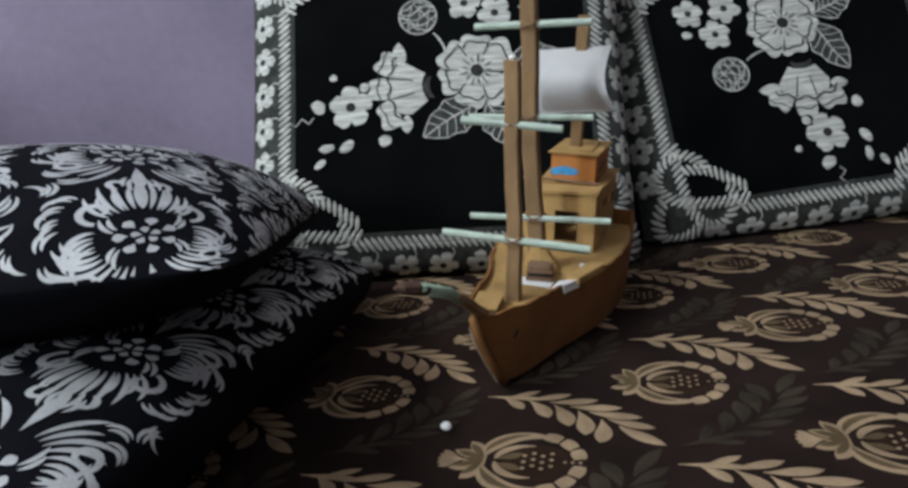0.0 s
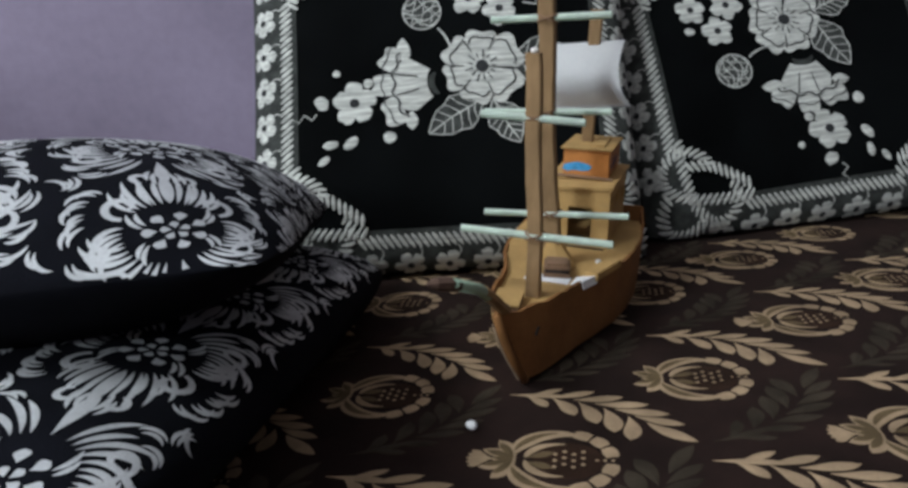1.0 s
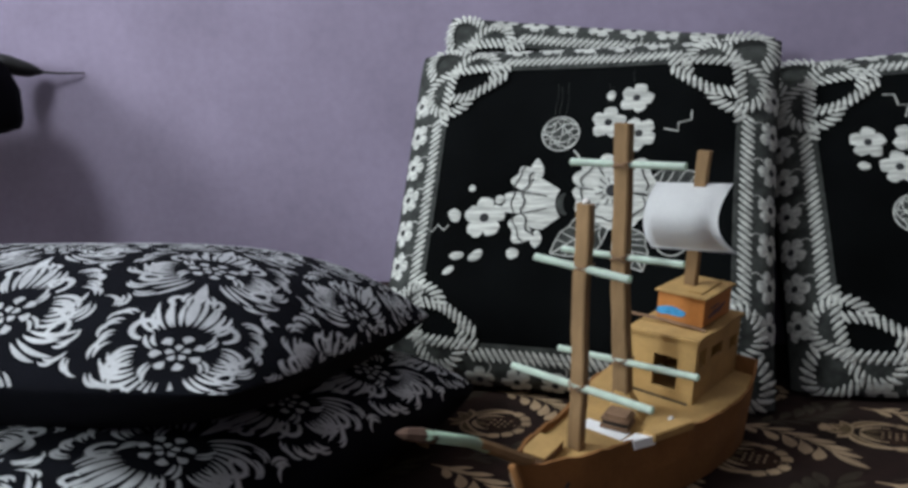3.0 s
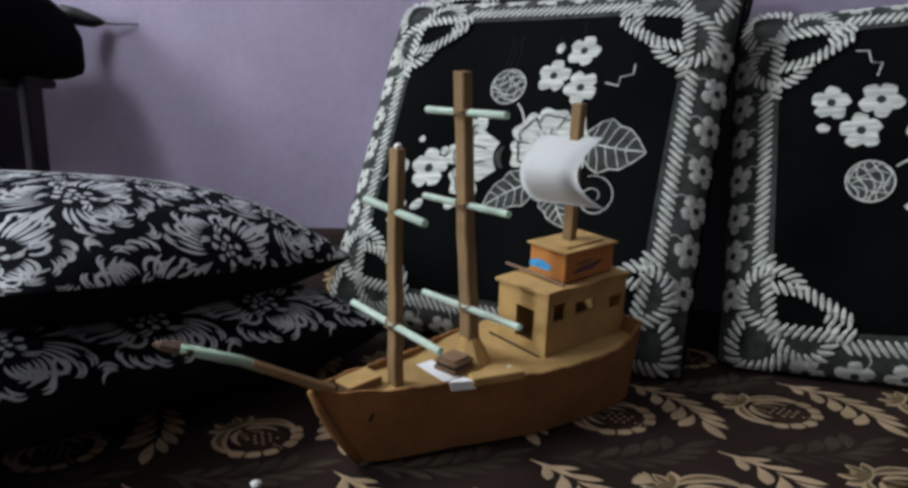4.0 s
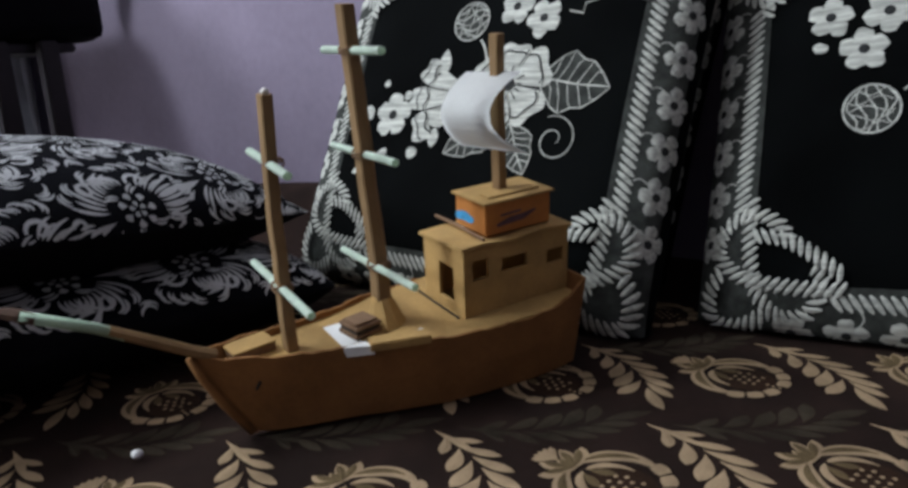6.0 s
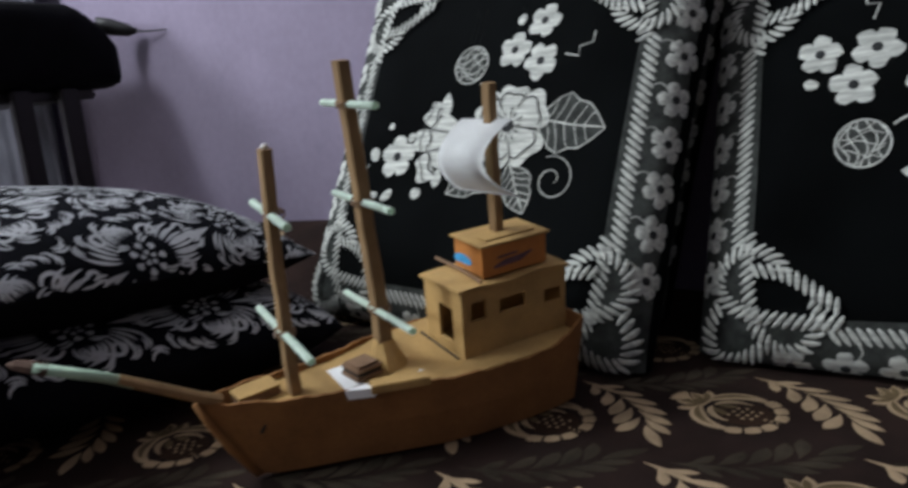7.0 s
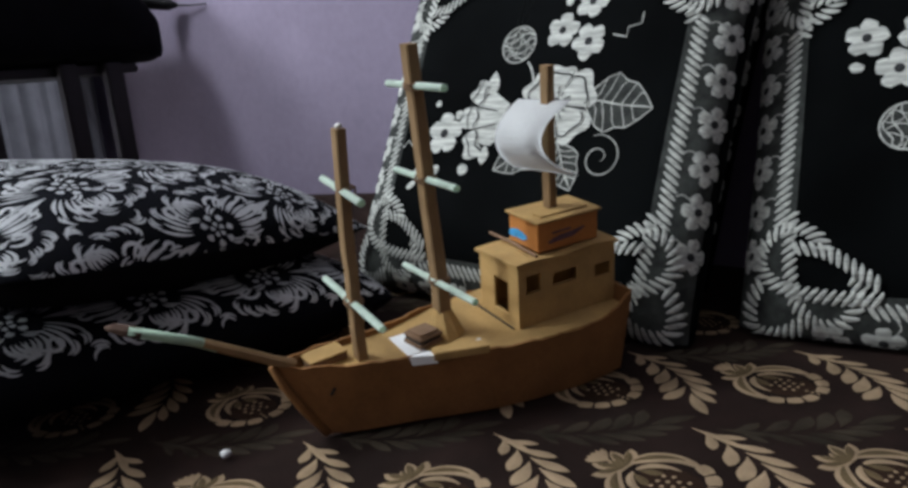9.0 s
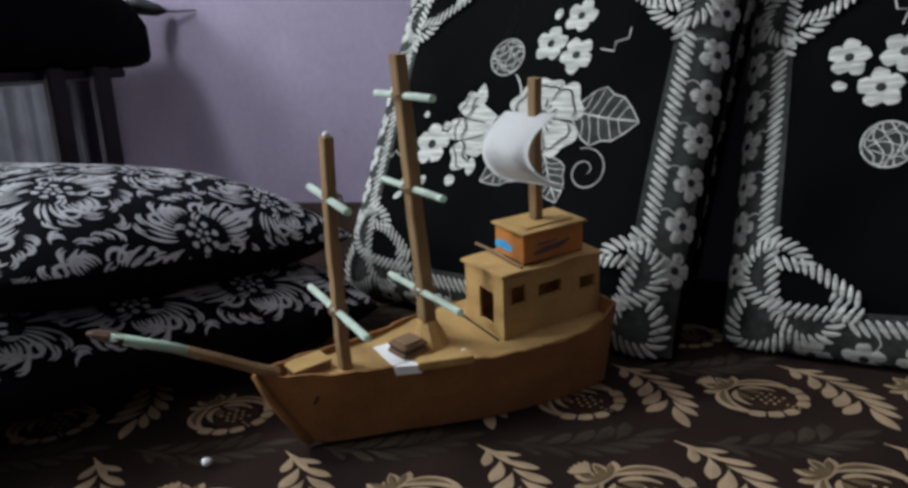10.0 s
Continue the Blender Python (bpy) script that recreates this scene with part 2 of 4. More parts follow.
def curtain():
    """A long grey curtain in soft pleats against the wall behind the headboard."""
    bm = bmesh.new()
    rows = []
    for k in range(13):
        z = FLOOR_Z + 2.45 * k / 12
        row = []
        for i in range(121):
            x = -2.55 + 1.17 * i / 120
            sway = 0.017 * math.sin(x * 46 + 0.5 * math.sin(z * 2)) + 0.008 * math.sin(x * 101 + z)
            row.append(bm.verts.new((x + 0.006 * math.sin(x * 92), 1.150 + sway * (1.1 - 0.1 * k / 12), z)))
        rows.append(row)
    for a, b in zip(rows, rows[1:]):
        for i in range(120):
            bm.faces.new((a[i], a[i + 1], b[i + 1], b[i]))
    bmesh.ops.solidify(bm, geom=bm.faces[:], thickness=0.0015)
    tagged(part("curtain", bm, DRAPE, smooth=True), "long pleated blue-grey curtain behind the headboard", "curtain")


def bed():
    base = thing("bed", "low bed with a thick mattress against the wall", "bed", pose(0, 0, FLOOR_Z))
    x0, x1, y0, y1 = BED
    bm = bmesh.new()
    add_box(bm, x0 + 0.02, x1 - 0.02, y0 + 0.02, y1 - 0.02, 0.18, 0.44, 0.03)
    part("mattress", bm, DUSK, base)
    bm = bmesh.new()
    add_box(bm, x0, x1, y0, y1, 0.08, 0.178, 0.01)
    part("bed_frame", bm, CHAIRWOOD, base)
    for x in (x0 + 0.06, x1 - 0.06):
        for y in (y0 + 0.06, y1 - 0.06):
            bm = bmesh.new()
            add_box(bm, x - 0.03, x + 0.03, y - 0.03, y + 0.03, 0, 0.079, 0.004)
            part("leg", bm, CHAIRWOOD, base)
    headboard(base)
    return base


def bed_leaf(bm, lay, off=0.0006):
    """A leaf about 14 cm long along +u: pointed leaflets on one side of a bare midrib, rounder lobes on the other."""
    spine = lambda s: (-0.066 + 0.118 * s, 0.012 * math.sin(math.pi * s * 0.95) - 0.008 * s)
    tear(bm, (-0.079, -0.004), 24, 0.052, 0.0075, lay, -10, 8, 0.6, off)
    for i in range(6):
        u, v = spine(0.06 + i * 0.155)
        slope = 20 - 9 * i
        grow = (0.72, 0.90, 1.00, 1.05, 1.05, 0.95)[i]
        tear(bm, (u - 0.004, v + 0.0014), slope + 22, 0.040 * grow, 0.0108 * grow, lay, 12, 9, 0.60, off)
    for i in range(5):
        u, v = spine(0.05 + i * 0.19)
        slope = 20 - 11 * i
        grow = (0.75, 0.95, 1.05, 1.08, 1.0)[i]
        tear(bm, (u - 0.006, v - 0.0014), slope - 28, 0.037 * grow, 0.0136 * grow, lay, -30, 9, 0.64, off)
    u, v = spine(0.95)
    tear(bm, (u - 0.006, v - 0.0005), -24, 0.044, 0.0120, lay, 16, 8, 0.55, off)


def pomegranate(lay, crowned=True):
    """A pomegranate about 9 cm long, in three threads; every other one has a loose crown towards -u."""
    bm_pale, bm_tan, bm_dark = bmesh.new(), bmesh.new(), bmesh.new()
    flat, lay = lay, lambda u, v, lift: flat(u * 0.90, v * 1.0, lift)
    for k in range(5 if crowned else 0):
        tear(bm_pale, (-0.040, 0), 180 + (k - 2) * 15, 0.021, 0.0066, lay, peak=0.74)
    for a, l, w in ((146, 0.030, 0.011), (170, 0.020, 0.007), (190, 0.020, 0.007), (214, 0.030, 0.011), (112, 0.030, 0.012), (248, 0.030, 0.012)):
        tear(bm_pale, (-0.022, 0), a, l, w, lay, 22 if a < 180 else -22, 7, 0.6)
        tear(bm_tan, (-0.024, 0), a, l * 0.80, w * 0.58, lay, 22 if a < 180 else -22, 7, 0.6, 0.0012)
    blob(bm_dark, 0.018, 0, 0.024, lay, 16, 0.0003, 0.0001, 1.15)
    ring = lambda a, wide, tall: (0.012 + wide * math.cos(a), tall * math.sin(a))
    for f in (1, -1):
        arc = [ring(f * (3.0 - t * 1.85), 0.038, 0.036) for t in [i / 11 for i in range(12)]]
        ribbon(bm_pale, arc, [0.003, 0.008, 0.0115, 0.014, 0.015, 0.0145, 0.0135, 0.012, 0.010, 0.008, 0.005, 0.001], lay)
        ribbon(bm_tan, arc[1:9], [0.001, 0.004, 0.0058, 0.0066, 0.006, 0.005, 0.003, 0.001], lay, 0.0012)
        inner = [ring(f * (3.05 - t * 1.6), 0.027, 0.021) for t in [i / 8 for i in range(9)]]
        ribbon(bm_pale, inner, [0.002, 0.0045, 0.006, 0.0068, 0.0065, 0.0055, 0.004, 0.0025, 0.001], lay, 0.0008)
        tear(bm_tan, (-0.014, f * 0.003), f * 16, 0.022, 0.008, lay, f * 8, off=0.0005)
        for k in range(3):
            a0 = f * (0.30 + k * 0.42)
            seg = [ring(a0 + d, 0.040, 0.037) for d in (-0.18, -0.06, 0.06, 0.18)]
            ribbon(bm_pale, seg, [0.0095, 0.0122, 0.0122, 0.0095], lay)
    for i in range(3):
        for j in range(4):
            blob(bm_pale, 0.008 + j * 0.0072, (i - 1) * 0.0082 + (0.0025 if j % 2 else -0.001), 0.0020, lay, 6, 0.0009, 0.0003)
    for j in range(3):
        blob(bm_pale, 0.040 + j * 0.006, 0, 0.0016, lay, 6, 0.0009, 0.0003)
    for k, extra in ((1, bm_tan), (2, bm_dark)):
        for face in extra.faces:
            made = bm_pale.faces.new([bm_pale.verts.new(v.co) for v in face.verts])
            made.material_index = k
        extra.free()
    return bm_pale


def woven(i, j):
    """Where the stalk of leaf i, j lies: a slanting lattice, pulled slightly askew as the cloth lies."""
    u, v = min(max(i, -6), 4), min(max(j, -4), 3)
    return Vector((0.3179 + 0.1388 * i + 0.0271 * j + 0.0006 * u * u + 0.0055 * u * v + 0.0014 * v * v,
                   0.7164 + 0.0815 * i + 0.2039 * j - 0.0032 * u * u - 0.0075 * u * v - 0.0014 * v * v))


def bed_cover():
    x0, x1, y0, y1 = BED
    cover = thing("bed_cover", "dark brown woven bed cover with cream pomegranates and leaves", "bed cover")
    bm = bmesh.new()
    nx, ny = 110, 116
    grid = [[bm.verts.new(on_bed(x0 + (x1 - x0) * i / nx, y0 + (y1 - y0) * j / ny)) for i in range(nx + 1)] for j in range(ny + 1)]
    for j in range(ny):
        for i in range(nx):
            bm.faces.new((grid[j][i], grid[j][i + 1], grid[j + 1][i + 1], grid[j + 1][i]))
    rim = [grid[0][i] for i in range(nx + 1)] + [grid[j][nx] for j in range(1, ny + 1)] + [grid[ny][i] for i in range(nx - 1, -1, -1)] + [grid[j][0] for j in range(ny - 1, 0, -1)]
    cx, cy = (x0 + x1) / 2, (y0 + y1) / 2
    last = rim
    for drop, out in ((0.012, 0.008), (0.10, 0.010), (0.25, 0.012)):
        now = [bm.verts.new((v.co.x + out * (1 if v.co.x > cx else -1) * (abs(v.co.x - cx) > (x1 - x0) / 2 - 0.001),
                             v.co.y + out * (1 if v.co.y > cy else -1) * (abs(v.co.y - cy) > (y1 - y0) / 2 - 0.001), -drop)) for v in rim]
        for k in range(len(rim)):
            j = (k + 1) % len(rim)
            bm.faces.new((last[k], last[j], now[j], now[k]))
        last = now
    part("cloth", bm, COVER, cover, smooth=True)
    for i in range(-13, 12):
        for j in range(-13, 8):
            p = woven(i, j)
            if not (x0 + 0.10 < p.x < x1 - 0.12 and y0 + 0.10 < p.y < y1 - 0.20):
                continue
            q = p + Vector((0.017, 0.1195))
            if q.y < y1 - 0.06:
                lay = turned(on_bed, q.x, q.y, -12 + random.uniform(-2, 2), random.uniform(0.94, 0.98))
                part("pomegranate", pomegranate(lay, i % 2 == 0), (CREAM, TAN, RUST), cover)
            q = p + Vector((0.0540, -0.0405))
            bm = bmesh.new()
            bed_leaf(bm, turned(on_bed, q.x, q.y, -35.5 + random.uniform(-2, 2), 0.94))
            part("leaf", bm, CREAM, cover)
            q = p + Vector((-0.069, -0.034))
            bm = bmesh.new()
            bed_leaf(bm, turned(on_bed, q.x, q.y, 33, 0.92, -1), 0.0003)
            part("shadow_leaf", bm, OLIVE, cover, "dim olive woven leaf")
    return cover


bed()
bed_cover()
blanket()
curtain()


# ---- soft goods ----
def puff(u, v, w, h, thick, p=3.0, q=0.36):
    a, b = min(abs(2 * u / w), 1), min(abs(2 * v / h), 1)
    pu, pv = p if isinstance(p, tuple) else (p, p)
    return thick * max((1 - a ** pu) * (1 - b ** pv), 0) ** q


def stuffed(w, h, front, back, p, q, pinch=0.02, round_off=0.0):
    """A stuffed cover: the front bulges to +z. Gives the bmesh and a function that lays things on its front."""
    def edge(u, v):
        a, b = 2 * u / w, 2 * v / h
        x, y = u * (1 - pinch * (1 - b * b) - round_off * abs(b) ** 5), v * (1 - pinch * (1 - a * a) - round_off * abs(a) ** 5)
        return x, y

    def at(u, v, lift):
        e = 0.0015
        z = puff(u, v, w, h, front, p, q)
        n = Vector(((puff(u - e, v, w, h, front, p, q) - puff(u + e, v, w, h, front, p, q)) / (2 * e),
                    (puff(u, v - e, w, h, front, p, q) - puff(u, v + e, w, h, front, p, q)) / (2 * e), 1)).normalized()
        x, y = edge(u, v)
        return Vector((x, y, z)) + n * lift

    def body():
        bm, n = bmesh.new(), 72
        s = [math.sin(math.pi / 2 * (2 * i / n - 1)) for i in range(n + 1)]
        top, low = {}, {}
        for i in range(n + 1):
            for j in range(n + 1):
                u, v = s[i] * w / 2, s[j] * h / 2
                x, y = edge(u, v)
                top[i, j] = bm.verts.new((x, y, puff(u, v, w, h, front, p, q)))
                rim = i in (0, n) or j in (0, n)
                low[i, j] = top[i, j] if rim else bm.verts.new((x, y, -puff(u, v, w, h, back, p, q)))
        for i in range(n):
            for j in range(n):
                for g in (top, low):
                    bm.faces.new((g[i, j], g[i + 1, j], g[i + 1, j + 1], g[i, j + 1]))
        return bm
    return body, at


def rope(bm, path, width, lay, pitch=0.0085, off=0.0008, slant=0.9):
    """A twisted rope of slanting strands along a path in the surface."""
    far = [0.0]
    for a, b in zip(path, path[1:]):
        far.append(far[-1] + math.hypot(b[0] - a[0], b[1] - a[1]))
    total = far[-1]

    def place(s):
        s = min(max(s, 0), total)
        for k in range(len(far) - 1):
            if s <= far[k + 1] or k == len(far) - 2:
                f = (s - far[k]) / max(far[k + 1] - far[k], 1e-6)
                return (path[k][0] + f * (path[k + 1][0] - path[k][0]), path[k][1] + f * (path[k + 1][1] - path[k][1])), (path[k + 1][0] - path[k][0], path[k + 1][1] - path[k][1])
    for i in range(max(1, round(total / pitch))):
        mid, pts = (i + 0.5) * pitch, []
        for k in (-1, -0.5, 0, 0.5, 1):
            (x, y), (dx, dy) = place(mid + k * slant * width * 0.5)
            n = math.hypot(dx, dy) or 1
            pts.append((x - dy / n * k * width * 0.5, y + dx / n * k * width * 0.5))
        ribbon(bm, pts, [pitch * 0.22, pitch * 0.54, pitch * 0.62, pitch * 0.54, pitch * 0.22], lay, off, 0.0012)


def arc_path(points, n=7):
    """A smooth path through points (Catmull-Rom)."""
    out = []
    for k in range(len(points) - 1):
        p0, p1, p2, p3 = points[max(k - 1, 0)], points[k], points[k + 1], points[min(k + 2, len(points) - 1)]
        for i in range(n):
            t = i / n
            out.append(tuple(0.5 * (2 * p1[c] + (p2[c] - p0[c]) * t + (2 * p0[c] - 5 * p1[c] + 4 * p2[c] - p3[c]) * t * t + (3 * p1[c] - p0[c] - 3 * p2[c] + p3[c]) * t ** 3) for c in (0, 1)))
    return out + [points[-1]]


def daisy(name, lay, radius, parent, petals=5, turn=0.0, label=""):
    bm = bmesh.new()
    for k in range(petals):
        a = radians(turn + 360 * k / petals)
        r = radius * (0.60 + 0.04 * math.sin(k * 2.7))
        blob(bm, r * math.cos(a), r * math.sin(a), radius * 0.40, lay, 12, 0.0006, 0.0008, 0.98, a, 0.07)
    ring = [(radius * 0.34 * math.cos(t), radius * 0.34 * math.sin(t)) for t in [k * math.tau / 14 for k in range(15)]]
    ribbon(bm, ring, [radius * 0.34] * 15, lay, 0.0009)
    flower = part(name, bm, THREAD, parent, label, smooth=True)
    bm = bmesh.new()
    blob(bm, 0, 0, radius * 0.22, lay, 10, 0.0016, 0.0004)
    part("flower_eye", bm, SEAM, flower)
    return flower


def fan_rim(s, r, wave):
    """The outer edge of a broad petal, s across it."""
    return r * (1 - 0.20 * abs(2 * s - 1) ** 3 + wave * math.sin(s * 9.4 + 0.6))


def fan(bm, lay, a0, a1, r0, r1, wave, off, rise):
    """A broad fan-shaped petal between two angles in degrees, satin-stitched across."""
    rows = []
    for i in range(15):
        s = i / 14
        a, far, row = radians(a0 + (a1 - a0) * s), fan_rim(s, r1, wave), []
        for j in range(6):
            t = j / 5
            r = r0 + (far - r0) * t
            row.append(bm.verts.new(lay(r * math.cos(a), r * math.sin(a), off + rise * math.sin(math.pi * min(1, s * 0.94 + 0.03)) * (1 - 0.6 * t))))
        rows.append(row)
    for p, q in zip(rows, rows[1:]):
        for j in range(5):
            bm.faces.new((p[j], p[j + 1], q[j + 1], q[j]))


def vein_leaf(lay, parent, length=0.095, width=0.066):
    """A net leaf along +u: grey gauze with ivory veins and rim."""
    bm = bmesh.new()
    prof = [0.004, 0.032, 0.058, 0.070, 0.054, 0.051, 0.030, 0.001]
    ribbon(bm, [(length * k / 7, 0) for k in range(8)], [p / 0.066 * width for p in prof], lay, 0.0004, 0.0)
    leaf = part("net_leaf", bm, BAND, parent, "grey gauze leaf with ivory veins")
    bm = bmesh.new()
    ribbon(bm, [(length * k / 8, 0.001 * math.sin(k)) for k in range(9)], [0.0022] * 8 + [0.001], lay, 0.0008)
    for f in (1, -1):
        ribbon(bm, [(length * k / 7, f * prof[k] / 0.132 * width) for k in range(8)], [0.0018] * 8, lay, 0.0008)
        for k in range(1, 6):
            u = length * k / 7
            ribbon(bm, [(u, 0), (u + 0.008, f * 0.3 * prof[k] / 0.066 * width), (u + 0.012, f * 0.48 * prof[min(k + 1, 7)] / 0.066 * width)], [0.0016, 0.0016, 0.0012], lay, 0.0009)
    part("vein_net", bm, THREAD, leaf)
    return leaf


def spray(lay, cushion, threads=()):
    """The embroidered spray: large open flower, tulip, bud, daisies, net leaves, tendrils and seeds."""
    vein_leaf(turned(lay, 0.026, 0.004, -6), cushion, 0.091, 0.070)
    vein_leaf(turned(lay, -0.012, -0.045, 212), cushion, 0.088, 0.05)
    vein_leaf(turned(lay, 0.000, -0.050, -62), cushion, 0.068, 0.044)
    # large flower of six broad petals
    lay, whole = turned(lay, -0.012, -0.003, 0), lay
    heart = bmesh.new()
    blob(heart, 0, 0, 0.0085, lay, 14, 0.0034, 0.0006)
    for k in range(13):
        a = math.tau * k / 13
        far = 0.019 + 0.004 * (k % 2)
        ribbon(heart, [(0.012 * math.cos(a), 0.012 * math.sin(a)), (far * math.cos(a), far * math.sin(a))], [0.0014, 0.0016], lay, 0.0036)
    flower = part("flower_heart", heart, SEAM, cushion, "dark stitched heart of the large flower")
    for a, l, w in ((30, 0.058, 34), (90, 0.052, 31), (146, 0.055, 30), (200, 0.053, 28), (256, 0.052, 30), (318, 0.058, 33)):
        bm = bmesh.new()
        fan(bm, lay, a - w, a + w, 0.004, l, 0.07, 0.0012, 0.0014)
        part("large_petal", bm, THREAD, flower, smooth=True)
        bm = bmesh.new()
        ribbon(bm, [(fan_rim(s, l * 0.80, 0.05) * math.cos(radians(a - w + 2 * w * s)), fan_rim(s, l * 0.80, 0.05) * math.sin(radians(a - w + 2 * w * s))) for s in [k / 16 for k in range(1, 16)]], [0.0019] * 15, lay, 0.0034)
        ribbon(bm, [(r * math.cos(radians(a + w + 1)), r * math.sin(radians(a + w + 1))) for r in (0.024, 0.034, 0.046)], [0.0012, 0.0017, 0.0017], lay, 0.0034)
        part("stitched_line", bm, SEAM, flower)
    lay = whole
    # tulip seen from the side, opening away from the large flower
    bell = turned(lay, -0.052, -0.020, 184)
    bm = bmesh.new()
    fan(bm, bell, -35, 35, 0.034, 0.080, 0.03, 0.0010, 0.0022)
    tulip = part("tulip", bm, THREAD, cushion, "ivory embroidered tulip flower", smooth=True)
    for a0, a1, r0, r1 in ((-39, -14, 0.076, 0.102), (-13, 8, 0.077, 0.108), (9, 37, 0.076, 0.104)):
        bm = bmesh.new()
        fan(bm, bell, a0, a1, r0, r1, 0.04, 0.0008, 0.0012)
        part("tulip_frill", bm, THREAD, tulip, smooth=True)
    bm = bmesh.new()
    tear(bm, (0.060, -0.034), -86, 0.034, 0.019, bell, -10, 8, 0.42, 0.0008, 0.0012)
    part("tulip_tip", bm, THREAD, tulip, smooth=True)
    bm = bmesh.new()
    tear(bm, (0.058, 0.036), 80, 0.026, 0.016, bell, 10, 8, 0.5, 0.0008, 0.0012)
    part("tulip_frill", bm, THREAD, tulip, smooth=True)
    bm = bmesh.new()
    fan(bm, bell, -34, 40, 0.024, 0.033, 0.0, 0.0006, 0.0004)
    part("tulip_base", bm, BAND, tulip, smooth=True)
    bm = bmesh.new()
    ribbon(bm, [((0.079 + 0.0035 * math.sin(k * 1.5)) * math.cos(radians(-36 + 4.5 * k)), (0.079 + 0.0035 * math.sin(k * 1.5)) * math.sin(radians(-36 + 4.5 * k))) for k in range(17)], [0.0022] * 17, bell, 0.0036)
    for a in (-13, 9):
        ribbon(bm, [(r * math.cos(radians(a)), r * math.sin(radians(a))) for r in (0.046, 0.060, 0.078)], [0.0012, 0.0016, 0.0016], bell, 0.0036)
    ribbon(bm, [((0.094 + 0.002 * math.sin(k * 1.9)) * math.cos(radians(-37 + 4.7 * k)), (0.094 + 0.002 * math.sin(k * 1.9)) * math.sin(radians(-37 + 4.7 * k))) for k in range(16)], [0.0015] * 16, bell, 0.0026)
    part("stitched_line", bm, SEAM, tulip)
    # bud of netting with its stalk
    bud_lay = turned(lay, -0.0885, 0.080, 10, 0.98)
    bm = bmesh.new()
    blob(bm, 0, 0, 0.026, bud_lay, 16, 0.0004, 0.0004, 1.0, 0, 0.04)
    bud = part("bud", bm, BAND, cushion, "round grey net bud with ivory outline")
    bm = bmesh.new()
    ring = [(0.026 * math.cos(t), 0.026 * math.sin(t)) for t in [k * math.tau / 20 for k in range(21)]]
    ribbon(bm, ring, [0.0022] * 21, bud_lay, 0.001)
    for k in range(5):
        v = -0.018 + 0.009 * k
        half = math.sqrt(max(0.026 ** 2 - v * v, 0))
        ribbon(bm, [(-half + 2 * half * t / 6, v + 0.005 * math.sin(t * 1.1 + k)) for t in range(7)], [0.0019] * 7, bud_lay, 0.001)
        ribbon(bm, [(v + 0.004 * math.sin(t + 2 * k), -half * 0.8 + 1.6 * half * t / 6) for t in range(7)], [0.0014] * 7, bud_lay, 0.0011)
    part("bud_netting", bm, THREAD, bud)
    bm = bmesh.new()
    ribbon(bm, arc_path([(-0.068, 0.055), (-0.060, 0.045), (-0.053, 0.028), (-0.054, 0.008)]), [0.0027] * 22, lay, 0.0008)
    part("stalk", bm, THREAD, cushion)
    for u, v, long in threads:
        bm = bmesh.new()
        ribbon(bm, [(u + 0.0012 * math.sin(k * 1.3 + 90 * u), v + long * k / 5) for k in range(6)], [0.0007] * 6, lay, 0.0004)
        part("loose_thread", bm, BAND, cushion, "thin grey loose thread")
    for u, v, r, t in ((-0.183, -0.045, 0.0305, 20), (-0.025, 0.096, 0.024, 10), (0.016, 0.079, 0.0245, 45), (0.010, 0.132, 0.023, 0)):
        daisy("daisy", turned(lay, u, v, t), r, cushion, 5)
    for u, v, r, e, t in ((-0.206, -0.002, 0.0065, 1.0, 0), (-0.164, -0.018, 0.008, 1.1, 40), (-0.227, -0.042, 0.011, 1.25, -50), (-0.216, -0.100, 0.007, 1.9, 8),
                          (-0.189, -0.099, 0.0085, 1.7, 38), (-0.225, -0.121, 0.006, 1.9, 35), (-0.138, -0.094, 0.010, 1.1, 10), (-0.024, 0.137, 0.0075, 1.3, 80)):
        bm = bmesh.new()
        blob(bm, u, v, 0.80 * r, lay, 10, 0.0006, 0.001, e, radians(t), 0.05)
        part("seed_spot", bm, THREAD, cushion)
    bm = bmesh.new()
    curl(bm, (0.050, -0.041), 12, 0.029, 1.55, 0.0018, lay, -1, 40, grow=0.10)
    part("tendril", bm, THREAD, cushion)
    for pts in (((-0.268, -0.060), (-0.258, -0.066), (-0.250, -0.056), (-0.240, -0.064), (-0.234, -0.056)), ((0.048, 0.086), (0.066, 0.082), (0.066, 0.094), (0.082, 0.098), (0.082, 0.112))):
        bm = bmesh.new()
        ribbon(bm, list(pts), [0.002] * 5, lay, 0.0006)
        part("tendril", bm, THREAD, cushion)


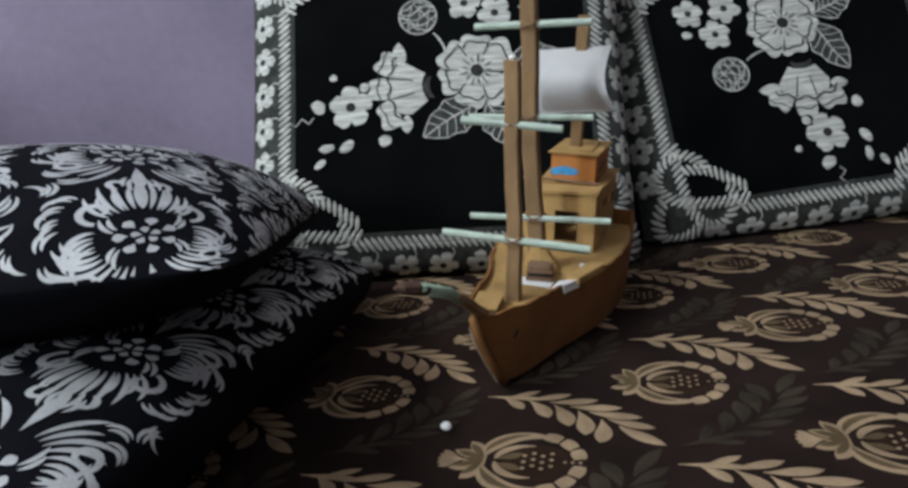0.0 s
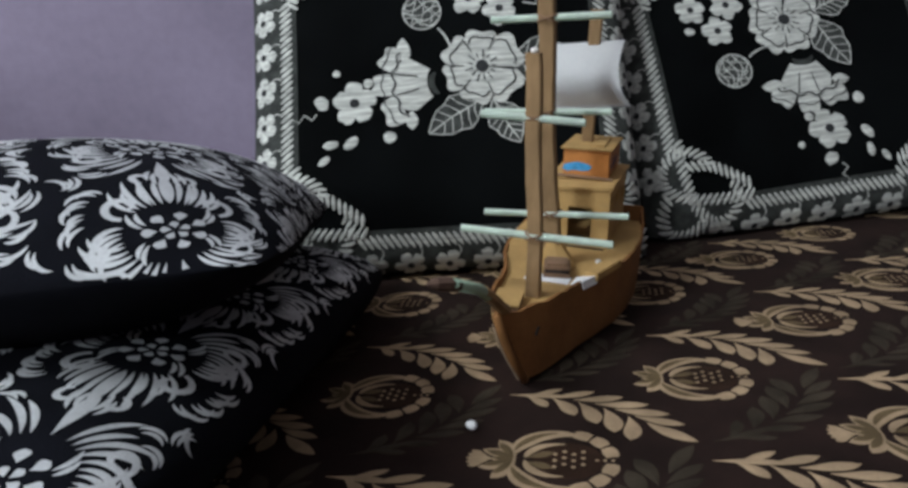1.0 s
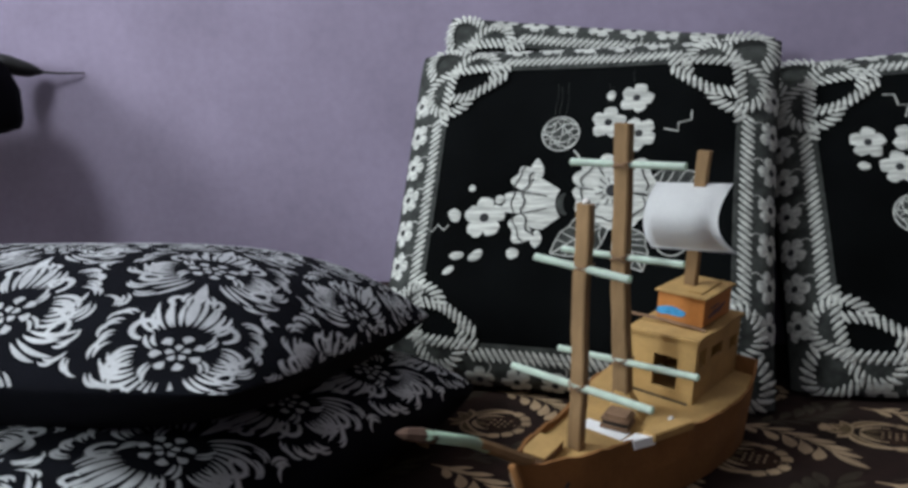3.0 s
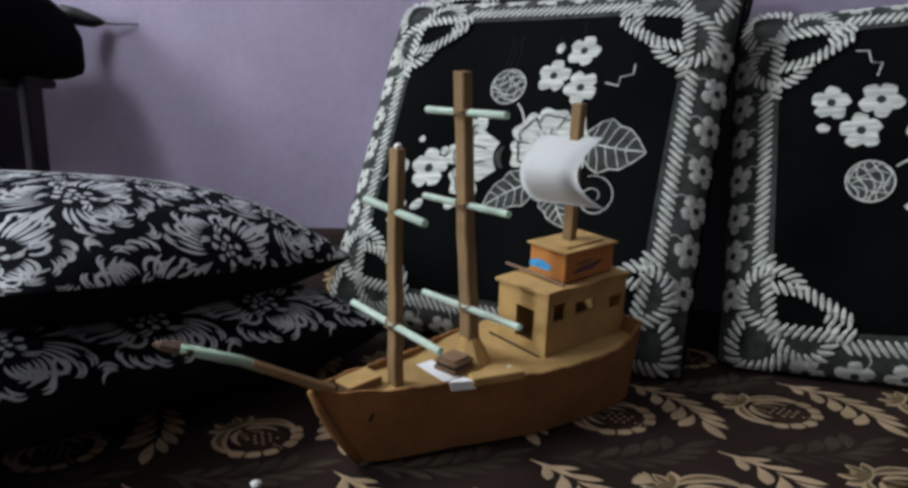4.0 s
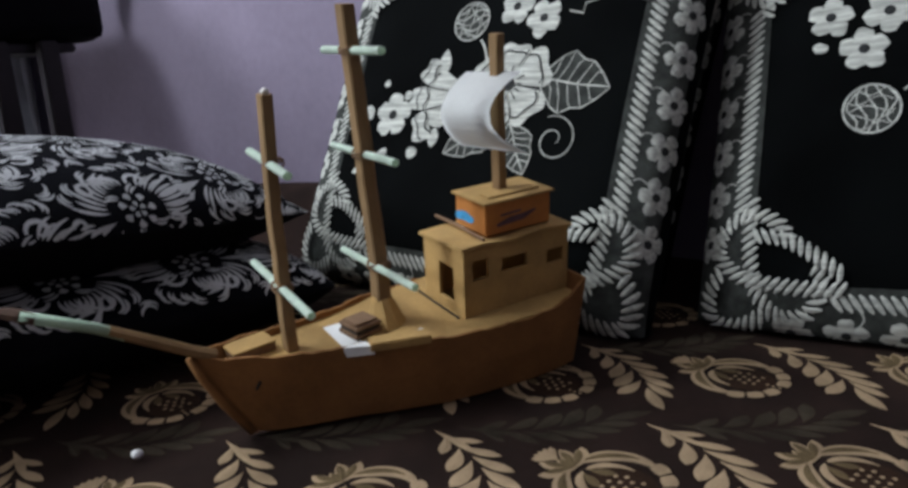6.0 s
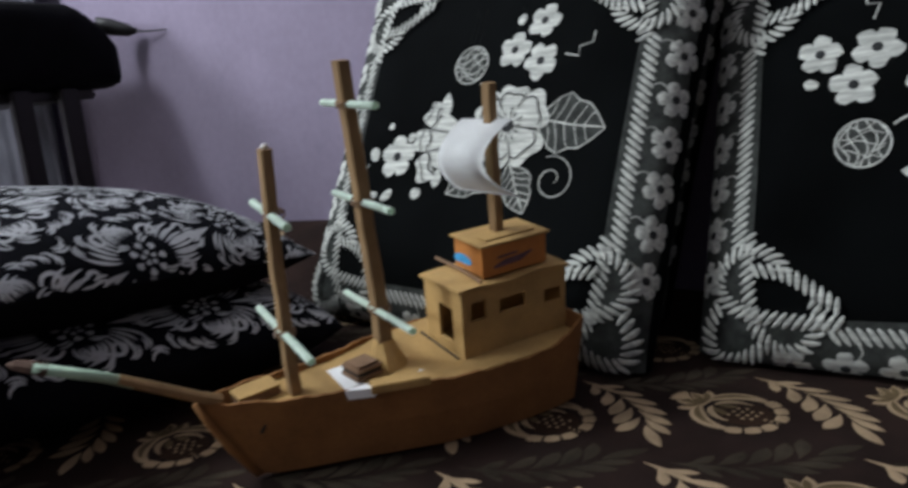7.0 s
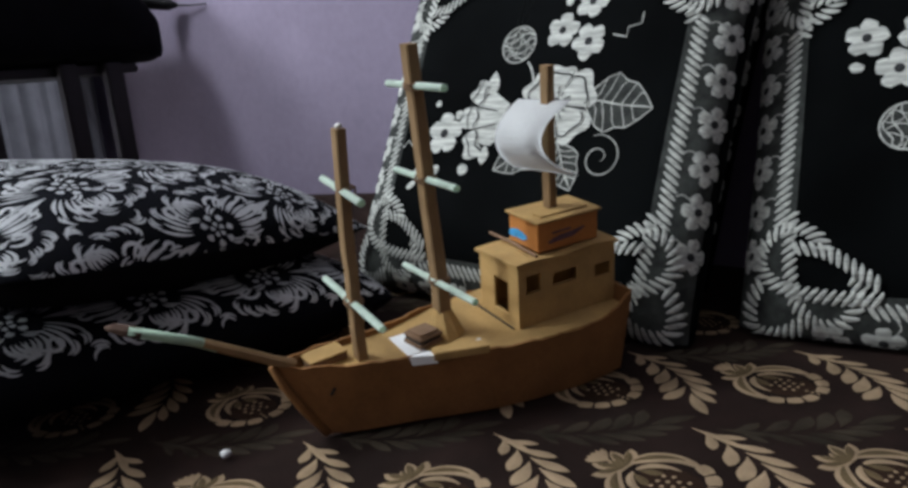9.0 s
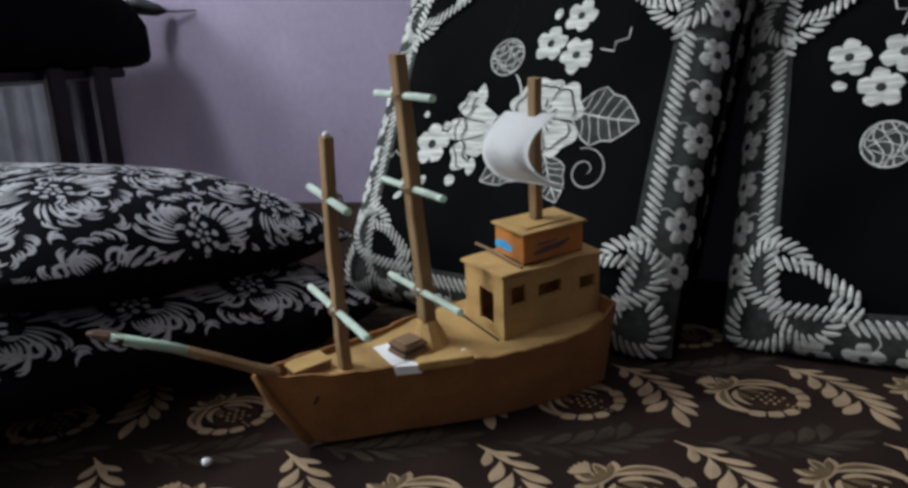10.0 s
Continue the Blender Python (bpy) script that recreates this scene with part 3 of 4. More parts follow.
# Each corner knot: an outer bight, an inner loop, and a strand that crosses the corner of the panel.
KNOT = (((0.040, 0.128), (0.040, 0.098), (0.043, 0.066), (0.050, 0.036), (0.070, 0.014), (0.096, 0.018), (0.108, 0.042), (0.100, 0.066)),
        ((0.128, 0.040), (0.098, 0.040), (0.066, 0.043), (0.036, 0.050), (0.014, 0.070), (0.018, 0.098), (0.042, 0.112), (0.066, 0.102), (0.078, 0.084)),
        ((0.044, 0.090), (0.074, 0.086), (0.102, 0.070), (0.126, 0.052)),
        ((0.018, 0.056), (0.008, 0.034), (0.012, 0.010), (0.036, 0.006), (0.058, 0.016)))


def cushion(m, spray_at, spray_turn, label, w=0.470, h=0.462, twist=0.0, inset=0.036, threads=()):
    """A square cushion; its rope frame stands inset from the edge at -u and 36 mm from the edge at +u."""
    body, at = stuffed(w, h, 0.052, 0.046, 6.0, 0.42, 0.020)
    root = thing("back_cushion", label, "cushion", m, "cushions along the wall")
    part("velvet_cover", body(), VELVET, root, smooth=True)
    # jacquard band round the panel
    iny, edge = h / 2 - 0.049, 0.002
    bm = bmesh.new()
    for f in (1, -1):
        n, k = 60, 10
        for long_side in (0, 1):
            half, reach, inner = (h / 2 - edge, w / 2 - edge, w / 2 - 0.014 - (0.036 if f > 0 else inset)) if long_side else (w / 2 - edge, h / 2 - edge, iny)
            rows = []
            for i in range(n + 1):
                s = math.sin(math.pi / 2 * (2 * i / n - 1)) * half
                row = []
                for j in range(k + 1):
                    r = inner + (reach - inner) * math.sin(math.pi / 2 * j / k)
                    t = s * (r / reach if long_side else r / reach)
                    row.append(bm.verts.new(at(f * r, t, 0.0008) if long_side else at(t, f * r, 0.0008)))
                rows.append(row)
            for a, b in zip(rows, rows[1:]):
                for j in range(k):
                    bm.faces.new((a[j], a[j + 1], b[j + 1], b[j]))
    part("border_band", bm, BAND, root, "grey-green jacquard border", smooth=True)
    right, left, ry = w / 2 - 0.036, w / 2 - inset, h / 2 - 0.035
    for f in (1, -1):
        for path in ([(right if f > 0 else -left, -ry + 0.085 + (2 * ry - 0.17) * i / 20) for i in range(21)], [(-left + 0.085 + (right + left - 0.17) * i / 20, f * ry) for i in range(21)]):
            bm = bmesh.new()
            rope(bm, path, 0.0160, at, 0.0084, 0.0014, 0.75 * f)
            part("rope_trim", bm, THREAD, root, smooth=True)
        for g in (1, -1):
            corner = lambda u, v, lift, f=f, g=g: at(f * ((right if f > 0 else left) + 0.030 - u), g * (h / 2 - 0.006 - v), lift)
            bm = bmesh.new()
            for k, path in enumerate(KNOT):
                rope(bm, arc_path(path, 7), 0.0150, corner, 0.0084, 0.0022 + 0.0016 * k, 0.7 if k % 2 else -0.7)
            part("rope_knot", bm, THREAD, root, "interlaced twisted rope corner knot", smooth=True)
    # flowers on the side slope, laid by the length of cloth outwards from the rope
    for f in (1, -1):
        for upright in (True, False):
            full, start = (w / 2, right if f > 0 else left) if upright else (h / 2, ry)
            table, last, run = [(0.0, start)], at(start, 0, 0) if upright else at(0, start, 0), 0.0
            for k in range(1, 41):
                r = start + (full - start) * math.sin(math.pi / 2 * k / 40)
                here = at(r, 0, 0) if upright else at(0, r, 0)
                run += (here - last).length
                table.append((run, r))
                last = here

            def strip(a, b, lift, f=f, upright=upright, table=table):
                r = table[-1][1]
                for (s0, r0), (s1, r1) in zip(table, table[1:]):
                    if a <= s1:
                        r = r0 + (r1 - r0) * max(a - s0, 0) / (s1 - s0)
                        break
                return at(f * r, b, lift) if upright else at(b, f * r, lift)
            for k in range(7):
                b = (k - 3) * 0.047
                flower = turned(strip, min(0.033, run - 0.022), b, 25 * k + 10)
                daisy("edge_flower", flower, 0.0205, root, 5)
                bm = bmesh.new()
                ribbon(bm, [(0.008 + 0.004 * t, b + 0.012 + 0.003 * math.sin(t)) for t in range(6)], [0.0016] * 6, strip, 0.0008)
                part("flower_stalk", bm, THREAD, root)
    if spray_at:
        spray(turned(at, *spray_at, spray_turn, 0.95), root, threads)
    # the lower edge is pressed flat where it stands on the bed
    back = m.inverted()
    for ob in root.children_recursive:
        lift = 0.0035 if ob.name.startswith("velvet") else 0.0045
        for v in ob.data.vertices:
            v.co.z += twist * max(v.co.x / w * 2, 0) * v.co.y / h * 2
            w3 = m @ v.co
            if w3.z < lift or w3.y > WALL_Y - 0.003:
                v.co = back @ Vector((w3.x, min(w3.y, WALL_Y - 0.003), max(w3.z, lift)))
    return root


cushion(pose(0.0018, 0.9842, 0.2097, 65.06, 3.28, -2.9) @ pose(0.0085, 0.007, 0, 0, 0, 1.8), (0.0655, 0.015), 0, "square black velvet cushion with ivory flower spray and rope border", 0.491, 0.478, twist=0.002, inset=0.051,
        threads=((-0.098, 0.108, 0.050), (-0.092, 0.110, 0.044), (-0.083, 0.108, 0.052), (-0.027, 0.122, 0.034), (-0.021, 0.123, 0.028), (0.004, 0.157, 0.020)))
cushion(pose(0.4868, 1.0668, 0.2019, 63.77, -3.24, 2.0) @ pose(0.002, 0, 0), (0.002, 0.064), 84, "square black velvet cushion, its flower spray turned sideways", inset=0.043)
cushion(pose(0.000, 1.105, 0.248, 78, 8.0, -2.0), None, 0, "black velvet cushion with rope border, behind another cushion")


def damask(bm, lay):
    """One damask motif: a small rosette among curled scrolls and slender leaves, about 12 cm across."""
    for n, near, length, width, turn in ((5, 0.0020, 0.0062, 0.0050, 18), (7, 0.0092, 0.0082, 0.0072, 22)):
        for k in range(n):
            a = turn + 360 * k / n
            tear(bm, (near * math.cos(radians(a)), near * math.sin(radians(a))), a, length, width, lay, 14, 6, 0.66)
    tear(bm, (0, 0.027), 90, 0.036, 0.0074, lay, 0, 8, 0.45)
    tear(bm, (0, -0.027), -90, 0.034, 0.0080, lay, 0, 8, 0.62)
    for f in (1, -1):
        side = lambda a: a if f > 0 else 180 - a
        strokes = ((0.0055, 0.026, 70, 0.034, 0.0064, 24), (0.0105, 0.024, 54, 0.032, 0.0062, 44), (0.0165, 0.021, 36, 0.026, 0.0058, 60),
                   (0.0330, 0.040, 58, 0.020, 0.0058, -90), (0.0390, 0.033, 30, 0.021, 0.0060, -95), (0.0415, 0.023, 8, 0.017, 0.0056, -80),
                   (0.0255, 0.006, 12, 0.031, 0.0074, -78), (0.0260, -0.001, -6, 0.028, 0.0068, -62), (0.0250, -0.008, -20, 0.030, 0.0070, 70),
                   (0.0220, -0.015, -34, 0.034, 0.0072, 66), (0.0165, -0.021, -50, 0.036, 0.0070, 58), (0.0100, -0.025, -66, 0.034, 0.0066, 40),
                   (0.0360, -0.037, -40, 0.018, 0.0054, 80), (0.0290, -0.046, -58, 0.017, 0.0052, 70), (0.0050, -0.046, -58, 0.018, 0.0056, -50))
        strokes += ((0.0480, 0.050, 120, 0.017, 0.0050, -80), (0.0520, 0.004, 78, 0.019, 0.0052, 60), (0.0520, -0.006, -80, 0.020, 0.0052, -60), (0.0460, -0.050, -130, 0.018, 0.0050, 70),
                    (0.0150, 0.006, 38, 0.016, 0.0052, 60), (0.0150, -0.008, -40, 0.016, 0.0052, -60))
        for x, y, a, l, w, bend in strokes:
            whirl, slip = f * bend * (1.55 if x > 0.02 else 1.0), Vector((-math.sin(radians(side(a))), math.cos(radians(side(a))))) * 0.29 * w
            for g, share in ((1, 1.0), (-1, 0.80)):
                tear(bm, (f * x + g * slip.x, y + g * slip.y), side(a) + g * 4, l * share, w * 0.52, lay, whirl, 9, 0.50)
        curl(bm, (f * 0.0250, 0.0150), 90 - f * 62, 0.0105, 0.95, 0.0044, lay, f, 16)
        curl(bm, (f * 0.0400, -0.0180), 90 - f * 150, 0.0085, 0.95, 0.0040, lay, -f, 16)
        curl(bm, (f * 0.0120, 0.0500), 90 - f * 60, 0.0065, 0.85, 0.0034, lay, f, 12)


def pillow(m, label, anchor, skew, front, back, size, pinch, full, soft):
    w, h = size
    body, at = stuffed(w, h, front, back, full, soft, pinch, 0.05)
    root = thing("pillow", label, "pillow", m, "stacked pillows")
    part("pillow_cover", body(), DUSK, root, smooth=True)
    tables = []
    for full_side, way in ((w / 2, lambda t: at(t, 0, 0)), (h / 2, lambda t: at(0, t, 0))):
        table, run = [(0.0, 0.0)], 0.0
        for k in range(1, 61):
            t = full_side * math.sin(math.pi / 2 * k / 60)
            run += (way(t) - way(table[-1][1])).length
            table.append((run, t))
        tables.append(table)

    def along_cloth(table, value, back_again=False):
        """From a length of cloth to the place under it, or the other way round."""
        key, out = (1, 0) if back_again else (0, 1)
        for a, b in zip(table, table[1:]):
            if abs(value) <= b[key]:
                return math.copysign(a[out] + (b[out] - a[out]) * (abs(value) - a[key]) / (b[key] - a[key]), value)

    def clipped(a, b, lift):
        u, v = along_cloth(tables[0], a), along_cloth(tables[1], b)
        return Vector((0, 0, -9)) if u is None or v is None else at(u, v, 0.0003 + 0.25 * lift)
    anchor = [along_cloth(tables[k], anchor[k], True) for k in (0, 1)]
    bm = bmesh.new()
    across, along = Matrix.Rotation(radians(skew), 2) @ Vector((0.126, 0)), Matrix.Rotation(radians(skew), 2) @ Vector((0, 0.124))
    for i in range(-7, 8):
        for j in range(-7, 8):
            u, v = Vector(anchor) + i * across + (j + 0.5 * (i % 2)) * along
            if abs(u) < tables[0][-1][0] + 0.03 and abs(v) < tables[1][-1][0] + 0.06:
                damask(bm, turned(clipped, u, v, skew + random.uniform(-3, 3), 1.10))
    bmesh.ops.delete(bm, geom=[v for v in bm.verts if v.co.z < -1], context="VERTS")
    tagged(part("damask_print", bm, PRINT, root, smooth=True), "silvery white damask print", kind="stuff")
    # pressed flat where it lies on the bed
    back_way = m.inverted()
    for ob in root.children_recursive:
        for v in ob.data.vertices:
            w3 = m @ v.co
            if w3.z < 0.003:
                v.co = back_way @ Vector((w3.x, w3.y, 0.003))
    return root


pillow(pose(-0.430, 0.577, 0.060, -4, 0, -10), "dark pillow with silvery damask print, lying under another pillow", (0.277, -0.129), 180, 0.060, 0.057, (0.66, 0.56), 0.02, (5.0, 4.4), 0.50)
pillow(pose(-0.435, 0.572, 0.142, -7, 0, 4), "plump navy-black pillow with silvery damask print", (0.195, 0.010), 21, 0.087, 0.060, (0.66, 0.47), 0.02, (4.2, 3.0), 0.68)


# ---- model ship ----
def at_ship(x, y, z):
    """Ship axes: x aft from the fore mast, y to the side that faces the open bed, z up from the bed cover."""
    return Vector((x, -y, z))


def board(bm, corners, thick, inward):
    """A flat or bent board: two rows of corners joined, thickened along inward."""
    top, low = corners
    front = [[bm.verts.new(p) for p in row] for row in (top, low)]
    back = [[bm.verts.new(Vector(p) + Vector(inward) * thick) for p in row] for row in (top, low)]
    n = len(top)
    for k in range(n - 1):
        bm.faces.new((front[0][k], front[0][k + 1], front[1][k + 1], front[1][k]))
        bm.faces.new((back[0][k], back[1][k], back[1][k + 1], back[0][k + 1]))
        for r in (0, 1):
            bm.faces.new((front[r][k], back[r][k], back[r][k + 1], front[r][k + 1]))
    for k in (0, n - 1):
        bm.faces.new((front[0][k], front[1][k], back[1][k], back[0][k]))


def pierced(bm, w, h, thick, holes, m):
    """A panel in its own xz plane with rectangular holes (x0, x1, z0, z1) right through it."""
    xs = sorted({0.0, w, *(v for o in holes for v in o[:2])})
    zs = sorted({0.0, h, *(v for o in holes for v in o[2:])})
    solid = lambda i, k: not any(o[0] - 1e-6 <= xs[i] and xs[i + 1] <= o[1] + 1e-6 and o[2] - 1e-6 <= zs[k] and zs[k + 1] <= o[3] + 1e-6 for o in holes)
    verts = {}
    for i, x in enumerate(xs):
        for k, z in enumerate(zs):
            for s in (0, 1):
                verts[i, k, s] = bm.verts.new(m @ Vector((x, s * thick, z)))
    nx, nz = len(xs) - 1, len(zs) - 1
    for i in range(nx):
        for k in range(nz):
            if not solid(i, k):
                continue
            for s in (0, 1):
                bm.faces.new([verts[a, b, s] for a, b in ((i, k), (i + 1, k), (i + 1, k + 1), (i, k + 1))])
            for (a, b, c, d), (di, dk) in ((((i, k), (i + 1, k), 0, 0), (0, -1)), (((i, k + 1), (i + 1, k + 1), 0, 0), (0, 1)), (((i, k), (i, k + 1), 0, 0), (-1, 0)), (((i + 1, k), (i + 1, k + 1), 0, 0), (1, 0))):
                oi, ok = i + di, k + dk
                if not (0 <= oi < nx and 0 <= ok < nz and solid(oi, ok)):
                    bm.faces.new((verts[(*a, 0)], verts[(*b, 0)], verts[(*b, 1)], verts[(*a, 1)]))
    for v in list(bm.verts):
        if not v.link_faces:
            bm.verts.remove(v)


HALF = ((0.0, 0.000), (0.05, 0.010), (0.11, 0.017), (0.19, 0.024), (0.28, 0.031), (0.38, 0.0425), (0.50, 0.0570), (0.63, 0.0650), (0.80, 0.0685), (0.92, 0.066), (1.0, 0.060))


def half_width(s):
    for (a, w0), (b, w1) in zip(HALF, HALF[1:]):
        if s <= b:
            return w0 + (w1 - w0) * (s - a) / (b - a)
    return HALF[-1][1]


def keel_y(s):
    return -0.013 + 0.011 * min(1, s / 0.35)


def port_belly(s, f):
    """The far side is glued on a little fuller near the bow."""
    return 0.007 * math.exp(-((s - 0.2) / 0.14) ** 2) if f < 0 else 0.0


SHEER = ((0.0, 0.068), (0.1, 0.0655), (0.2, 0.062), (0.3, 0.0620), (0.45, 0.0605), (0.6, 0.0575), (0.75, 0.0555), (0.86, 0.0560), (0.93, 0.0615), (1.0, 0.0735))


def rim(s, f):
    """The upper edge of a hull side, cut by hand."""
    z = SHEER[-1][1]
    for (a, z0), (b, z1) in zip(SHEER, SHEER[1:]):
        if s <= b:
            z = z0 + (z1 - z0) * ease((s - a) / (b - a))
            break
    if f < 0:
        z += 0.002 * max(0, 1 - s / 0.3)
    z += 0.0007 * math.sin(s * 61 + f) + 0.0005 * math.sin(s * 137 + 2 * f)
    return at_ship(-0.089 + s * 0.339, keel_y(s) + f * (half_width(s) + port_belly(s, f)), z)


def bed_level(x, y):
    """The height of the bed in ship axes, for the heeled hull stands on it with its uneven lower edges."""
    return (-0.0088 - 0.966 * (0.0443 * x - 0.1152 * y)) / (0.966 * 0.9924)


def foot(s, f):
    x, y = -0.053 + s * 0.292, keel_y(s) + 0.016 * (1 - s) ** 2 + f * half_width(s) * (0.9 + 0.06 * s)
    return at_ship(x, y, bed_level(x, y) + 0.0025)


def mast_bar(name, points, wide, deep, ship, label):
    """A strip of folded cardboard, slightly bent, oblong in section."""
    bm = bmesh.new()
    rings, fine = [], []
    for i in range(len(points) - 1):
        for s in (0, 0.2, 0.4, 0.6, 0.8):
            fine.append(tuple(a[i] + (a[i + 1] - a[i]) * s if a is wide or a is deep else tuple(a[i][c] + (a[i + 1][c] - a[i][c]) * s for c in range(3)) for a in (points, wide, deep)))
    fine.append((points[-1], wide[-1], deep[-1]))
    for i, (p, w, d) in enumerate(fine):
        wob = noise.noise_vector(Vector((p[0] * 30, p[1] * 30, p[2] * 34))) * 0.0013
        p = (p[0] + wob.x, p[1] + wob.y, p[2])
        k = w / 2 * (1 + 60 * wob.z), d / 2 * (1 - 40 * wob.z)
        rings.append([bm.verts.new(at_ship(p[0] + a * k[1], p[1] + b * k[0], p[2])) for a, b in ((-1, -0.8), (-1, 0.8), (-0.8, 1), (0.8, 1), (1, 0.8), (1, -0.8), (0.8, -1), (-0.8, -1))])
    for r, s in zip(rings, rings[1:]):
        for k in range(8):
            bm.faces.new((r[k], r[(k + 1) % 8], s[(k + 1) % 8], s[k]))
    bm.faces.new(rings[0])
    bm.faces.new(rings[-1])
    return part(name, bm, MASTCARD, ship, label)


def yard(a, b, radius, ship):
    bm = bmesh.new()
    n = 8
    pts = [at_ship(*[a[c] + (b[c] - a[c]) * k / n for c in range(3)]) for k in range(n + 1)]
    tube(bm, pts, [radius * (1 + 0.04 * math.sin(k * 2.3)) for k in range(n + 1)], 12, 0.9, False)
    bmesh.ops.solidify(bm, geom=bm.faces[:], thickness=0.0008)
    return part("yard", bm, STRAW, ship, "pale mint paper straw", smooth=False)


def lashing(p, r, ship):
    bm = bmesh.new()
    for t in (-1, 1):
        pts = [at_ship(p[0] + r * 1.05 * math.cos(k * math.tau / 14), p[1] + r * 1.05 * math.sin(k * math.tau / 14), p[2] + t * 0.0035 * math.sin(k * math.tau / 14)) for k in range(15)]
        tube(bm, pts, [0.0009] * 15, 5)
    return part("lashing", bm, KRAFT, ship, "brown thread lashing")


def ship():
    root = thing("model_ship", "home-made cardboard sailing ship with straw yards and paper sail", "model ship",
                 pose(0.0668, 0.6065, 0.0088, 6.62, -2.54, 66.66) @ Matrix.Scale(0.966, 4))
    steps = [k / 48 for k in range(49)]
    for f in (1, -1):
        bm = bmesh.new()
        mid = lambda s: rim(s, f).lerp(foot(s, f), 0.5) + Vector((0, -f * 0.0015 * math.sin(math.pi * s), 0))
        rows = [[rim(s, f) for s in steps], [mid(s) for s in steps], [foot(s, f) for s in steps]]
        board(bm, (rows[0], rows[1]), 0.003, (0, f, 0))
        board(bm, (rows[1], rows[2]), 0.003, (0, f, 0))
        part("hull_side", bm, HULL, root, "reddish brown cardboard hull side")
    bm = bmesh.new()
    aft = [rim(1, 1), rim(1, -1)]
    low = [foot(1, 1), foot(1, -1)]
    board(bm, (aft, low), 0.003, (-1, 0, 0))
    part("transom", bm, HULL, root)
    bm = bmesh.new()
    for z, grow in ((0.0566, 0.97),):
        up = [[bm.verts.new(at_ship(-0.084 + s * 0.330, keel_y(s) + f * (half_width(s) + port_belly(s, f)) * grow, z + d)) for s in steps] for f in (1, -1) for d in (0, -0.003)]
        for a, b in ((0, 2), (1, 3), (0, 1), (2, 3)):
            for k in range(48):
                bm.faces.new((up[a][k], up[a][k + 1], up[b][k + 1], up[b][k]))
    part("deck", bm, CARD, root, "flat cardboard deck")
    bm = bmesh.new()
    up = [[bm.verts.new(at_ship(-0.05 + s * 0.286, keel_y(s) + 0.016 * (1 - s) ** 2 + f * half_width(s) * 0.88, 0.0035 + d + bed_level(-0.05 + s * 0.286, keel_y(s) + f * half_width(s) * 0.88))) for s in steps] for f in (1, -1) for d in (0, 0.003)]
    for a, b in ((0, 2), (1, 3), (0, 1), (2, 3)):
        for k in range(48):
            bm.faces.new((up[a][k], up[a][k + 1], up[b][k + 1], up[b][k]))
    part("hull_bottom", bm, KRAFT, root)
    # stem strip folded over the bow
    bm = bmesh.new()
    tube(bm, [at_ship(-0.0905, -0.013, 0.069), at_ship(-0.084, -0.0095, 0.05), at_ship(-0.072, -0.0045, 0.025), at_ship(-0.0545, 0.0030, -0.0035)], [0.0036, 0.0040, 0.0042, 0.0040], 8)
    part("stem", bm, HULL, root, smooth=True)
    bm = bmesh.new()
    tube(bm, [at_ship(-0.0885, -0.0165, 0.060), at_ship(-0.0850, -0.0135, 0.046), at_ship(-0.0740, -0.0085, 0.024), at_ship(-0.0585, -0.0015, -0.002)], [0.0006, 0.0012, 0.0008, 0.0013], 6, 0.6)
    part("torn_edge", bm, FIBRE, root, "pale torn cardboard edge along the stem")
    # hatch at the bow: darker card stands in for its shaded side, lighter card on top
    bm = bmesh.new()
    add_box(bm, -0.058, -0.022, 0.012, 0.034, 0.057, 0.0640, 0.0006, pose(0, 0, 0, 0, 0, 8))
    hatch = part("bow_hatch", bm, KRAFT, root)
    bm = bmesh.new()
    add_box(bm, -0.0585, -0.0215, 0.0115, 0.0345, 0.0641, 0.0655, 0.0004, pose(0, 0, 0, 0, 0, 8))
    part("hatch_lid", bm, CARD, hatch)
    # spare plank on the rail
    bm = bmesh.new()
    add_box(bm, 0, 0.050, -0.0085, 0.0050, 0, 0.0078, 0.0008, pose(0.0395, -0.0356, 0.0575, 0, 0, -17.5))
    part("rail_plank", bm, CARD, root)
    # masts
    mast_bar("fore_mast", [(-0.013, -0.003, 0.055), (-0.0135, -0.004, 0.11), (-0.0105, -0.009, 0.19), (-0.0058, -0.013, 0.262)], [0.0125, 0.012, 0.012, 0.0125], [0.010, 0.010, 0.0095, 0.0095], root, "folded cardboard fore mast")
    mast_bar("main_mast", [(0.0735, -0.0055, 0.055), (0.0735, -0.0085, 0.09), (0.0745, -0.014, 0.14), (0.0730, -0.019, 0.20), (0.0705, -0.021, 0.27), (0.0685, -0.024, 0.321)], [0.017, 0.015, 0.0145, 0.0145, 0.014, 0.0145], [0.015, 0.013, 0.0125, 0.012, 0.0115, 0.0115], root, "rolled cardboard main mast, slightly bent")
    mast_bar("mizzen_mast", [(0.1958, -0.001, 0.154), (0.1955, -0.001, 0.22), (0.1945, 0.0, 0.2905)], [0.012, 0.012, 0.012], [0.009, 0.009, 0.009], root, "folded cardboard mizzen mast")
    bm = bmesh.new()
    lows = [bm.verts.new(at_ship(0.0735 + 0.017 * math.cos(a), -0.002 + 0.019 * math.sin(a) + (0.004 if k % 3 == 0 else 0), 0.0572)) for k, a in enumerate([k * math.tau / 9 for k in range(9)])]
